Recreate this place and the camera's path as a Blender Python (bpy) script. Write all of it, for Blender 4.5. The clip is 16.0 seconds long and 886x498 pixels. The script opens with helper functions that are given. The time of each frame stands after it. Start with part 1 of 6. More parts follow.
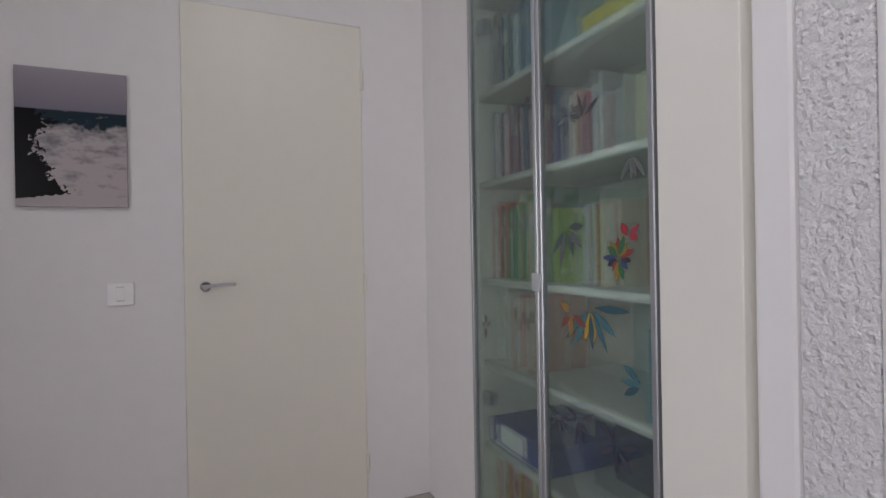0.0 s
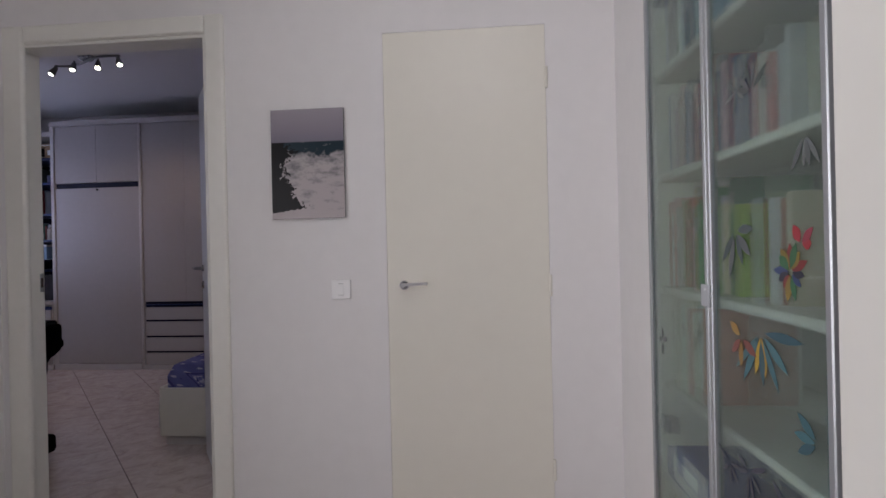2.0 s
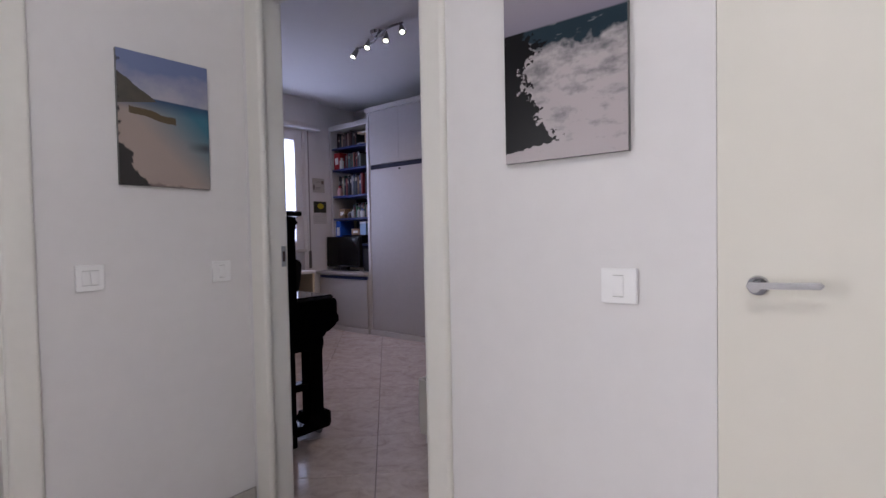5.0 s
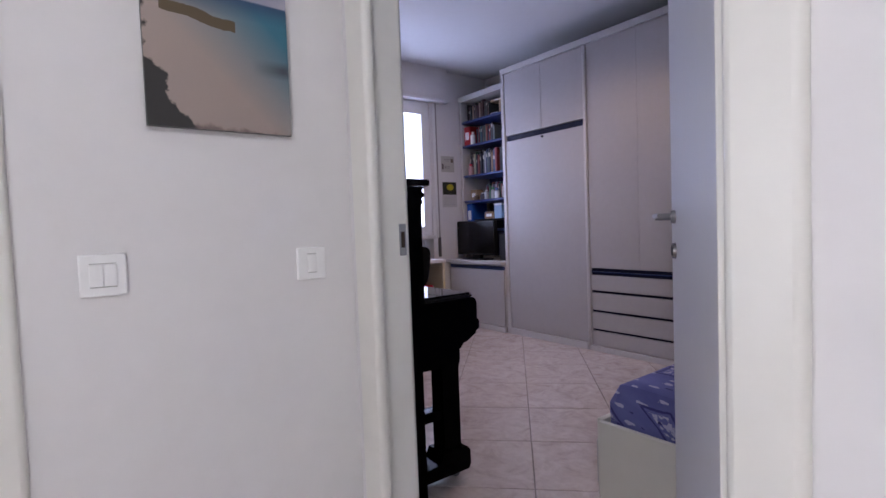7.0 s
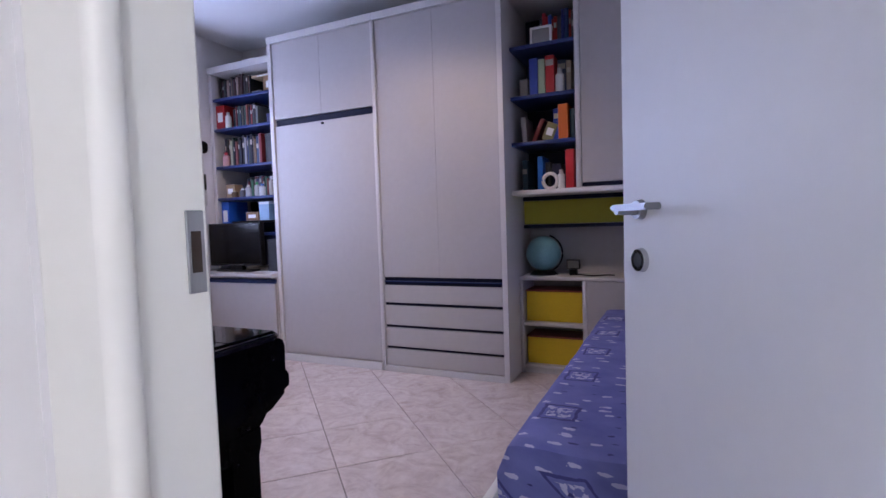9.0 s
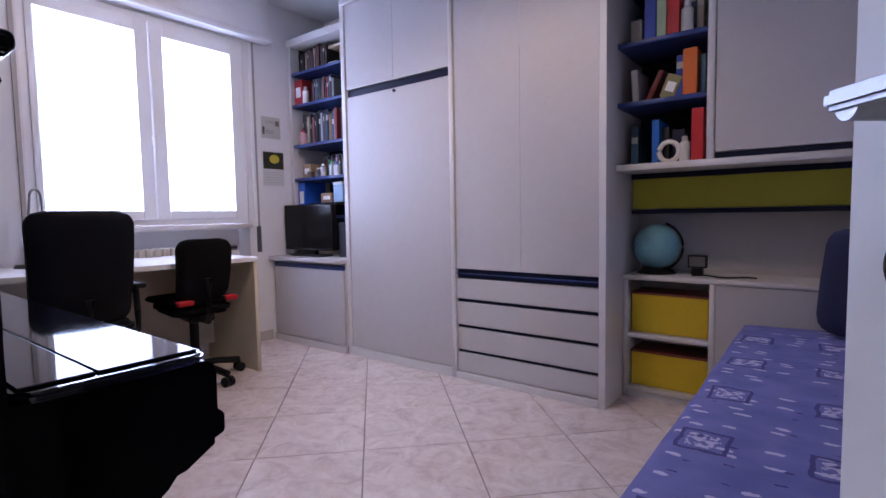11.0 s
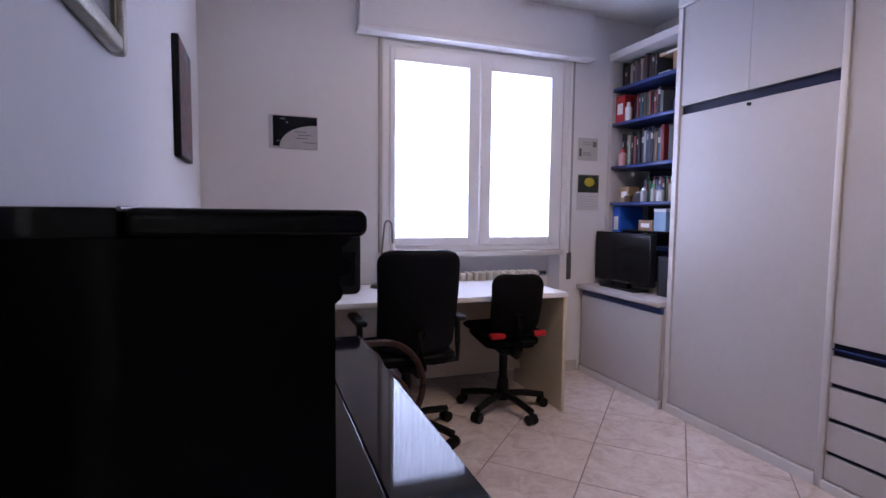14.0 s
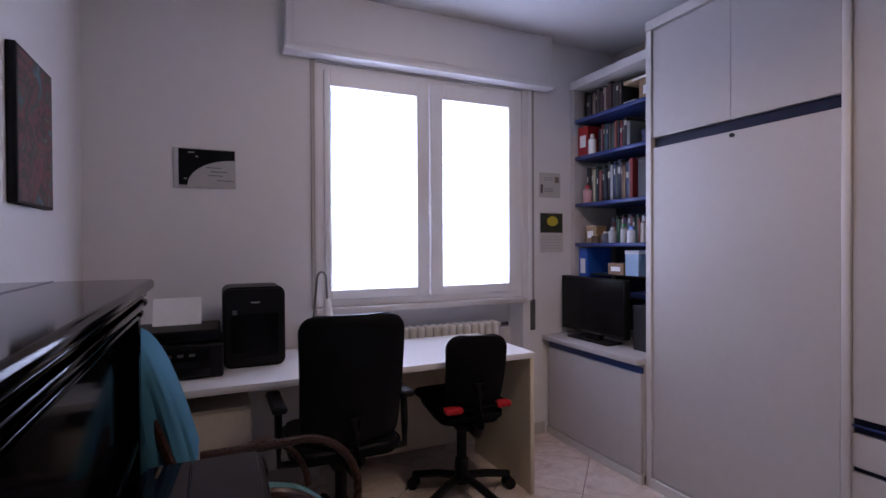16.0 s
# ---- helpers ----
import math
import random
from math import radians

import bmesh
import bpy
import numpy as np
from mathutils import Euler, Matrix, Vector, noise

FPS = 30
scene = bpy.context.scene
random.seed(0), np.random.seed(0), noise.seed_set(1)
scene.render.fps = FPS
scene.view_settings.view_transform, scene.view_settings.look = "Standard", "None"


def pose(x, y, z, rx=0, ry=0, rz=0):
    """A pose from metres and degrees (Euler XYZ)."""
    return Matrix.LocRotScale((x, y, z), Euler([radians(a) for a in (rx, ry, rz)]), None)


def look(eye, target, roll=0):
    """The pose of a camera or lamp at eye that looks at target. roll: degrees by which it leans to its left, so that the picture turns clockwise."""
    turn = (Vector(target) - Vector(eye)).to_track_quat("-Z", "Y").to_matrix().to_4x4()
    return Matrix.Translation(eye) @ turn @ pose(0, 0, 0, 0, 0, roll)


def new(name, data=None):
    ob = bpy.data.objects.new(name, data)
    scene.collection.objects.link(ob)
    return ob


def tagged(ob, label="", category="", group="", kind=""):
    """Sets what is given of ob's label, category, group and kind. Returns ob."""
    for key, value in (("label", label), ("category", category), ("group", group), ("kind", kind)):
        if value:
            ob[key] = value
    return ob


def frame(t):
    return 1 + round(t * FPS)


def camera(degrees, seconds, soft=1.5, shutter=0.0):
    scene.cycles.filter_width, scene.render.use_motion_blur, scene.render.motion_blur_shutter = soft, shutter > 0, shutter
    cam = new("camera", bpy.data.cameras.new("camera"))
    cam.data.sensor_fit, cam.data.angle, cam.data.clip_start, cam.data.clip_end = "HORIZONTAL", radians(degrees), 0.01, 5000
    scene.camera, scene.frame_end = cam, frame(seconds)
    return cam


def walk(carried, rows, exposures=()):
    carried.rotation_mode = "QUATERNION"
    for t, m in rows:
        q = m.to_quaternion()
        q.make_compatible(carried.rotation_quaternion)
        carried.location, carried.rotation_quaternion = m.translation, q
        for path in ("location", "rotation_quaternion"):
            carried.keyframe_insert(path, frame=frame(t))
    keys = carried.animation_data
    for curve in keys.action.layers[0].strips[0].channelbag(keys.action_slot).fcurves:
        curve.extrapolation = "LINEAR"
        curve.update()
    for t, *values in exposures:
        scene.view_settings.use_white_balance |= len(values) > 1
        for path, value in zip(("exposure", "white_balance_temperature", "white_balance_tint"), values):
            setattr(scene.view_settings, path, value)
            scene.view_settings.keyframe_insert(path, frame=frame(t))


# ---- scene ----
cam = camera(82.4, 16.0)
PATH = [
    (0, (-0.056, 1.261, 1.113), (0.732, 3.099, 1.112), -1.0),
    (0.5, (0.021, 1.323, 1.125), (0.662, 3.218, 1.113), -0.8),
    (1, (0.108, 1.372, 1.135), (0.461, 3.341, 1.116), -1.4),
    (1.5, (0.132, 1.309, 1.137), (0.201, 3.307, 1.088), -1.5),
    (2, (0.197, 1.243, 1.134), (0.029, 3.236, 1.133), -1.3),
    (2.5, (0.206, 1.248, 1.129), (-0.027, 3.234, 1.155), -1.5),
    (3, (0.201, 1.426, 1.121), (-0.058, 3.409, 1.112), -1.8),
    (3.5, (0.157, 1.617, 1.105), (-0.171, 3.59, 1.087), -1.7),
    (4, (0.149, 1.789, 1.105), (-0.436, 3.702, 1.097), -1.7),
    (4.5, (0.138, 1.946, 1.108), (-0.803, 3.711, 1.087), -2.0),
    (5, (0.005, 2.13, 1.099), (-1.245, 3.69, 1.042), -1.1),
    (5.2, (-0.064, 2.204, 1.096), (-1.432, 3.663, 1.075), -1.2),
    (7.3, (-0.775, 2.633, 1.054), (-2.371, 3.834, 0.959), -2.2),
    (7.5, (-0.86, 2.654, 1.057), (-2.389, 3.939, 0.957), -2.2),
    (8, (-1.03, 2.777, 1.047), (-2.325, 4.297, 0.932), -1.8),
    (8.5, (-1.201, 2.833, 1.046), (-2.038, 4.647, 0.941), -1.9),
    (10.8, (-1.413, 3.529, 1.009), (-2.435, 5.243, 0.872), -0.9),
    (11, (-1.416, 3.541, 1.0), (-2.624, 5.129, 0.864), -1.0),
    (11.5, (-1.464, 3.574, 1.012), (-2.978, 4.873, 0.881), -1.3),
    (12, (-1.509, 3.57, 1.028), (-3.188, 4.649, 0.902), -1.5),
    (12.5, (-1.538, 3.59, 1.069), (-3.32, 4.492, 0.962), -0.7),
    (13, (-1.573, 3.597, 1.114), (-3.403, 4.401, 1.03), -0.9),
    (13.5, (-1.655, 3.652, 1.185), (-3.504, 4.406, 1.074), 0.5),
    (14, (-1.716, 3.632, 1.234), (-3.59, 4.315, 1.088), 0.6),
    (14.5, (-1.833, 3.702, 1.284), (-3.761, 4.226, 1.182), 1.2),
    (15, (-1.926, 3.777, 1.313), (-3.878, 4.215, 1.282), 1.2),
    (15.5, (-1.988, 3.831, 1.314), (-3.916, 4.358, 1.258), 0.5),
    (16, (-2.133, 3.872, 1.322), (-3.952, 4.703, 1.301), -0.3),
]
walk(cam, [(t, look(eye, target, roll)) for t, eye, target, roll in PATH], exposures=[(0, -0.55, 6500, 10), (0.5, -0.53, 6500, 10), (1.5, -0.4, 6500, 10), (2, -0.32, 6500, 10), (2.5, -0.2, 6500, 10), (3, -0.18, 6500, 10), (4, 0.03, 6450, 10), (5, 0.32, 6400, 10), (7.5, 0.93, 6100, 10), (8, 1.0, 6000, 10), (8.5, 1.42, 5850, 10), (11, 1.66, 5950, 10), (12.5, 1.38, 6150, 10), (14, 1.32, 6200, 10), (14.5, 1.34, 6200, 10), (15, 1.08, 6250, 10), (16, 0.78, 6450, 10)])

# ---- world and light ----
world = bpy.data.worlds.new("sky")
scene.world = world
world.use_nodes = True
sky = world.node_tree.nodes.new("ShaderNodeTexSky")
sky.sky_type, sky.sun_disc = "NISHITA", False
sky.sun_elevation, sky.sun_rotation = radians(35), radians(60)
world.node_tree.links.new(sky.outputs[0], world.node_tree.nodes["Background"].inputs[0])
world.node_tree.nodes["Background"].inputs[1].default_value = 0.08


def area(name, m, sx, sy, watts, color):
    d = bpy.data.lights.new(name, "AREA")
    d.shape, d.size, d.size_y, d.energy, d.color = "RECTANGLE", sx, sy, watts, color
    ob = new(name, d)
    ob.matrix_world = m
    return ob


def bulb(name, place, watts, color, radius=0.03):
    d = bpy.data.lights.new(name, "POINT")
    d.energy, d.color, d.shadow_soft_size = watts, color, radius
    ob = new(name, d)
    ob.location = place
    return ob


DAY = (0.72, 0.745, 1.13)
area("study_daylight", look((-5.24, 5.10, 1.65), (-3.0, 5.10, 1.5)), 1.35, 1.35, 32, DAY)
area("bedroom_daylight", look((-4.84, 2.55, 1.45), (-3.0, 2.5, 1.2)), 1.0, 1.5, 34, (0.70, 0.80, 1.0))
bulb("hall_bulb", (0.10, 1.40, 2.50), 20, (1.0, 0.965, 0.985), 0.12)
# added beam from an unseen opening, brightens the east side of the hall
hall_fill = area("hall_fill_beam", look((-1.93, 0.50, 1.15), (0.66, 2.45, 0.95)), 0.70, 1.7, 11.5, (0.985, 0.955, 0.995))
hall_fill.data.spread = radians(85)
for lx, ly, aim in ((-3.229, 5.063, (-5.0, 4.4, 0.9)), (-3.02, 5.00, (-4.6, 5.0, 0.2)), (-2.81, 4.99, (-3.2, 5.7, 0)), (-2.61, 4.945, (-2.5, 5.5, 0))):
    d = bpy.data.lights.new("spot_bulb", "SPOT")
    d.energy, d.color, d.spot_size, d.spot_blend, d.shadow_soft_size = 7, (1.0, 0.74, 0.60), radians(120), 0.6, 0.025
    new("spot_bulb", d).matrix_world = look((lx, ly, 2.585), aim)

# ---- materials ----
def nodes_of(name):
    m = bpy.data.materials.new(name)
    m.use_nodes = True
    nt = m.node_tree
    return m, nt, nt.nodes["Principled BSDF"]


def add(nt, kind, **inputs):
    n = nt.nodes.new(kind)
    for k, v in inputs.items():
        n.inputs[k].default_value = v
    return n


def rgba(c):
    return (c[0], c[1], c[2], 1.0)


def mat(name, color, rough=0.5, metal=0.0, var=0.08, scale=3.0, bump=0.0, bscale=120.0, spec=0.5, coat=0.0, rand=0.0, stretch=None, relief=0.004):
    m, nt, p = nodes_of(name)
    L = nt.links.new
    tc = add(nt, "ShaderNodeTexCoord")
    src = tc.outputs["Object"]
    if stretch:
        mp = add(nt, "ShaderNodeMapping")
        mp.inputs["Scale"].default_value = stretch
        L(src, mp.inputs[0])
        src = mp.outputs[0]
    big = add(nt, "ShaderNodeTexNoise", Scale=scale, Detail=4.0)
    fine = add(nt, "ShaderNodeTexNoise", Scale=scale * 14, Detail=3.0)
    L(src, big.inputs["Vector"]), L(src, fine.inputs["Vector"])
    s = add(nt, "ShaderNodeMath"); s.operation = "ADD"
    L(big.outputs["Fac"], s.inputs[0]), L(fine.outputs["Fac"], s.inputs[1])
    r = add(nt, "ShaderNodeMapRange"); r.inputs[1].default_value, r.inputs[2].default_value = 0.6, 1.4
    r.inputs[3].default_value, r.inputs[4].default_value = 1 - var, 1 + var
    L(s.outputs[0], r.inputs[0])
    hs = add(nt, "ShaderNodeHueSaturation", Color=rgba(color))
    L(r.outputs[0], hs.inputs["Value"])
    if rand:
        oi = add(nt, "ShaderNodeObjectInfo")
        rr = add(nt, "ShaderNodeMapRange"); rr.inputs[3].default_value, rr.inputs[4].default_value = 1 - rand, 1 + rand
        L(oi.outputs["Random"], rr.inputs[0])
        mu = add(nt, "ShaderNodeMath"); mu.operation = "MULTIPLY"
        L(r.outputs[0], mu.inputs[0]), L(rr.outputs[0], mu.inputs[1]), L(mu.outputs[0], hs.inputs["Value"])
    L(hs.outputs[0], p.inputs["Base Color"])
    rg = add(nt, "ShaderNodeMapRange"); rg.inputs[3].default_value, rg.inputs[4].default_value = max(0.02, rough * 0.85), min(1, rough * 1.15)
    L(fine.outputs["Fac"], rg.inputs[0]), L(rg.outputs[0], p.inputs["Roughness"])
    p.inputs["Metallic"].default_value = metal
    p.inputs["Specular IOR Level"].default_value = spec
    p.inputs["Coat Weight"].default_value = coat
    p.inputs["Coat Roughness"].default_value = 0.06
    if bump:
        bn = add(nt, "ShaderNodeTexNoise", Scale=bscale, Detail=4.0)
        L(src, bn.inputs["Vector"])
        bp = add(nt, "ShaderNodeBump", Strength=bump, Distance=relief)
        L(bn.outputs["Fac"], bp.inputs["Height"]), L(bp.outputs[0], p.inputs["Normal"])
    return m


WALL = mat("wall_paint", (0.77, 0.755, 0.755), 0.75, var=0.025, scale=1.2, bump=0.08, bscale=90)
ROUGH_PLASTER = mat("rough_plaster", (0.82, 0.81, 0.82), 0.8, var=0.03, scale=4, bump=1.0, bscale=110, relief=0.016)
CEILING = mat("ceiling_paint", (0.78, 0.78, 0.79), 0.85, var=0.02, scale=1.0, bump=0.05)
CREAM = mat("cream_lacquer", (0.765, 0.742, 0.665), 0.42, var=0.016, scale=1.2)
WHITE_LAC = mat("white_lacquer", (0.80, 0.79, 0.74), 0.35, var=0.025, scale=2.0)
PANEL_WHITE = mat("white_melamine", (0.76, 0.74, 0.68), 0.45, var=0.018, scale=1.2)
LEAF_WHITE = mat("white_door_leaf", (0.74, 0.74, 0.765), 0.40, var=0.02, scale=1.5)
GREY_LAM = mat("grey_laminate", (0.47, 0.445, 0.44), 0.42, var=0.035, scale=2.0, bump=0.05, bscale=300)
EDGE_WHITE = mat("pale_edging", (0.61, 0.585, 0.575), 0.45, var=0.03)
NAVY = mat("navy_groove", (0.010, 0.012, 0.035), 0.5, var=0.1, spec=0.2)
BLUE_SHELF = mat("blue_shelf_laminate", (0.02, 0.04, 0.16), 0.35, var=0.06)
# one piano lacquer in three copies: reflections dimmed on sides, raised on the lid
BLACK_LAC = mat("piano_lacquer_dim_sheen", (0.0016, 0.0016, 0.002), 0.09, var=0.2, scale=2, spec=0.035)
LID_LAC = mat("piano_lacquer_lid_sheen", (0.003, 0.003, 0.007), 0.05, var=0.1, scale=2, spec=0.26)
TOP_LAC = mat("piano_lacquer_top_sheen", (0.0035, 0.003, 0.003), 0.09, var=0.1, scale=2, spec=0.11)
BLACK_PLASTIC = mat("black_plastic", (0.006, 0.006, 0.007), 0.45, var=0.15, spec=0.2, bump=0.05, bscale=400)
BLACK_FABRIC = mat("black_fabric", (0.005, 0.005, 0.006), 0.95, var=0.25, scale=20, bump=0.4, bscale=500, spec=0.1)
BLACK_LEATHER = mat("black_leatherette", (0.004, 0.0045, 0.0065), 0.42, var=0.2, spec=0.09, bump=0.2, bscale=160)
RED_FABRIC = mat("red_cushion", (0.45, 0.005, 0.013), 0.75, var=0.15, scale=12, bump=0.3)
SCREEN = mat("dark_screen", (0.004, 0.004, 0.005), 0.2, var=0.1, spec=0.2)
CHROME = mat("polished_chrome", (0.42, 0.42, 0.44), 0.08, metal=1.0, var=0.04)
# copies of the chrome: hall lever lightened for wall reflection, study levers darkened against window
CHROME_LIT = mat("wall_lit_chrome", (0.86, 0.86, 0.87), 0.2, metal=0.85, var=0.03)
CHROME_DIM = mat("dimmed_chrome", (0.27, 0.27, 0.285), 0.34, metal=1.0, var=0.05)
ALU = mat("brushed_aluminium", (0.36, 0.37, 0.39), 0.38, metal=0.6, var=0.05, stretch=(30, 30, 1))
DESK_TOP = mat("pale_desk_laminate", (0.74, 0.72, 0.70), 0.35, var=0.03, scale=2)
DESK_WOOD = mat("pale_birch_edge", (0.62, 0.55, 0.42), 0.5, var=0.06, scale=3, stretch=(1, 1, 8))
BEECH = mat("birch_front", (0.55, 0.48, 0.38), 0.5, var=0.05, scale=3)
DARKWOOD = mat("dark_bent_wood", (0.035, 0.014, 0.008), 0.28, var=0.2, scale=6, stretch=(1, 1, 6))
TEAL = mat("teal_cushion_fabric", (0.12, 0.28, 0.32), 0.9, var=0.12, scale=10, bump=0.4, bscale=300)
CYAN_CLOTH = mat("light_blue_cloth", (0.10, 0.33, 0.46), 0.85, var=0.10, scale=7, bump=0.4, bscale=250)
NAVY_CLOTH = mat("navy_pillow_fabric", (0.009, 0.011, 0.045), 0.9, var=0.12, scale=8, bump=0.4, bscale=300)
YELLOW = mat("yellow_board", (0.62, 0.43, 0.008), 0.55, var=0.06, scale=4)
OLIVE = mat("yellow_green_board", (0.36, 0.33, 0.012), 0.55, var=0.05, scale=4)
GLOBE_BLUE = mat("pale_blue_globe", (0.16, 0.36, 0.42), 0.3, var=0.22, scale=9)
PAPER = mat("white_paper", (0.86, 0.86, 0.86), 0.7, var=0.03)
ENAMEL = mat("radiator_enamel", (0.78, 0.75, 0.68), 0.35, var=0.04)
PVC = mat("white_window_frame", (0.84, 0.84, 0.85), 0.35, var=0.02)
GREY_METAL = mat("grey_metal", (0.20, 0.20, 0.20), 0.4, metal=0.7, var=0.1)
SILVER_FRAME = mat("silvered_moulding", (0.36, 0.335, 0.27), 0.38, metal=0.6, var=0.3, scale=12, bump=0.6, bscale=120)
SKIRT = mat("stone_skirting", (0.50, 0.47, 0.44), 0.4, var=0.12, scale=8)
DARK_BED = mat("dark_bed_side", (0.035, 0.035, 0.045), 0.6, var=0.15)
PINK_SHEET = mat("pinkish_bedspread", (0.55, 0.47, 0.47), 0.85, var=0.08, scale=6, bump=0.3)
GREY_CURTAIN = mat("grey_curtain", (0.22, 0.24, 0.30), 0.9, var=0.12, scale=10)
WHITE_PLASTIC = mat("white_plastic", (0.87, 0.87, 0.87), 0.4, var=0.02)


def marble():
    m, nt, p = nodes_of("pinkish_marble_tile")
    L = nt.links.new
    tc = add(nt, "ShaderNodeTexCoord")
    oi = add(nt, "ShaderNodeObjectInfo")
    va = add(nt, "ShaderNodeVectorMath"); va.operation = "MULTIPLY_ADD"
    L(oi.outputs["Random"], va.inputs[0])
    va.inputs[1].default_value = (9, 17, 5)
    L(tc.outputs["Object"], va.inputs[2])
    a = add(nt, "ShaderNodeTexNoise", Scale=7.0, Detail=7.0, Roughness=0.62, Distortion=1.3)
    b = add(nt, "ShaderNodeTexNoise", Scale=38.0, Detail=5.0)
    L(va.outputs[0], a.inputs["Vector"]), L(va.outputs[0], b.inputs["Vector"])
    r = add(nt, "ShaderNodeValToRGB")
    e = r.color_ramp.elements
    e[0].position, e[0].color = 0.32, (0.53, 0.435, 0.395, 1)
    e[1].position, e[1].color = 0.62, (0.72, 0.635, 0.595, 1)
    k = e.new(0.46); k.color = (0.64, 0.545, 0.505, 1)
    L(a.outputs["Fac"], r.inputs[0])
    mx = add(nt, "ShaderNodeMixRGB"); mx.blend_type = "MULTIPLY"; mx.inputs[0].default_value = 0.35
    r2 = add(nt, "ShaderNodeValToRGB")
    r2.color_ramp.elements[0].position, r2.color_ramp.elements[0].color = 0.35, (0.82, 0.80, 0.80, 1)
    r2.color_ramp.elements[1].position = 0.6
    L(b.outputs["Fac"], r2.inputs[0]), L(r.outputs[0], mx.inputs[1]), L(r2.outputs[0], mx.inputs[2])
    L(mx.outputs[0], p.inputs["Base Color"])
    rg = add(nt, "ShaderNodeMapRange"); rg.inputs[3].default_value, rg.inputs[4].default_value = 0.12, 0.26
    L(b.outputs["Fac"], rg.inputs[0]), L(rg.outputs[0], p.inputs["Roughness"])
    return m


MARBLE = marble()
GROUT = mat("tile_grout", (0.28, 0.24, 0.22), 0.9, var=0.15, scale=10)


def sheen(nt):
    # gloss that grows towards grazing views
    lw = add(nt, "ShaderNodeLayerWeight", Blend=0.5)
    a = add(nt, "ShaderNodeMath"); a.operation = "POWER"; a.inputs[1].default_value = 4.0
    b = add(nt, "ShaderNodeMath"); b.operation = "MULTIPLY_ADD"; b.inputs[1].default_value, b.inputs[2].default_value = 0.5, 0.03
    nt.links.new(lw.outputs["Facing"], a.inputs[0]), nt.links.new(a.outputs[0], b.inputs[0])
    return b.outputs[0]


def glass(name, tint=(0.95, 0.98, 0.97)):
    m, nt, p = nodes_of(name)
    gl = add(nt, "ShaderNodeBsdfGlossy", Roughness=0.03)
    tr = add(nt, "ShaderNodeBsdfTransparent", Color=rgba(tint))
    fr = sheen(nt)
    mx = add(nt, "ShaderNodeMixShader")
    nt.links.new(fr, mx.inputs[0]), nt.links.new(tr.outputs[0], mx.inputs[1]), nt.links.new(gl.outputs[0], mx.inputs[2])
    nt.links.new(mx.outputs[0], nt.nodes["Material Output"].inputs[0])
    return m


GLASS = glass("clear_glass")


def frosted():
    # greenish glass with a milky haze
    m, nt, p = nodes_of("greenish_cabinet_glass")
    clear = add(nt, "ShaderNodeBsdfTransparent", Color=(0.90, 0.95, 0.94, 1))
    blur = add(nt, "ShaderNodeBsdfRefraction", Color=(0.85, 0.92, 0.905, 1), Roughness=0.13, IOR=1.2)
    tr = add(nt, "ShaderNodeMixShader", Fac=0.55)
    nt.links.new(clear.outputs[0], tr.inputs[1]), nt.links.new(blur.outputs[0], tr.inputs[2])
    df = add(nt, "ShaderNodeBsdfDiffuse", Color=(0.42, 0.50, 0.48, 1))
    gl = add(nt, "ShaderNodeBsdfGlossy", Roughness=0.06)
    m1, m2 = add(nt, "ShaderNodeMixShader", Fac=0.05), add(nt, "ShaderNodeMixShader")
    fr = sheen(nt)
    L = nt.links.new
    L(tr.outputs[0], m1.inputs[1]), L(df.outputs[0], m1.inputs[2])
    L(fr, m2.inputs[0]), L(m1.outputs[0], m2.inputs[1]), L(gl.outputs[0], m2.inputs[2])
    L(m2.outputs[0], nt.nodes["Material Output"].inputs[0])
    return m


CABINET_GLASS = frosted()


def sheer(name, color, see):
    m, nt, p = nodes_of(name)
    L = nt.links.new
    tc = add(nt, "ShaderNodeTexCoord")
    mp = add(nt, "ShaderNodeMapping"); mp.inputs["Scale"].default_value = (1, 60, 2)
    n = add(nt, "ShaderNodeTexNoise", Scale=4.0, Detail=3.0)
    L(tc.outputs["Object"], mp.inputs[0]), L(mp.outputs[0], n.inputs["Vector"])
    r = add(nt, "ShaderNodeMapRange"); r.inputs[3].default_value, r.inputs[4].default_value = 0.8, 1.0
    L(n.outputs["Fac"], r.inputs[0])
    hs = add(nt, "ShaderNodeHueSaturation", Color=rgba(color))
    L(r.outputs[0], hs.inputs["Value"])
    tl, df = add(nt, "ShaderNodeBsdfTranslucent"), add(nt, "ShaderNodeBsdfDiffuse")
    tr = add(nt, "ShaderNodeBsdfTransparent")
    L(hs.outputs[0], tl.inputs["Color"]), L(hs.outputs[0], df.inputs["Color"])
    m1, m2 = add(nt, "ShaderNodeMixShader", Fac=0.35), add(nt, "ShaderNodeMixShader", Fac=see)
    L(tl.outputs[0], m1.inputs[1]), L(df.outputs[0], m1.inputs[2])
    L(m1.outputs[0], m2.inputs[1]), L(tr.outputs[0], m2.inputs[2])
    L(m2.outputs[0], nt.nodes["Material Output"].inputs[0])
    return m


SHEER = sheer("white_sheer_curtain", (0.9, 0.92, 0.95), 0.12)
SHEER_BLUE = sheer("bluish_sheer_curtain", (0.62, 0.72, 0.88), 0.3)


def glow(name, color, strength):
    m, nt, p = nodes_of(name)
    p.inputs["Emission Color"].default_value = rgba(color)
    p.inputs["Emission Strength"].default_value = strength
    return m


LAMP_ON = glow("lit_halogen", (1.0, 0.93, 0.82), 40)
HALL_GLOBE = glow("lit_opal_glass", (1.0, 0.95, 0.9), 6)


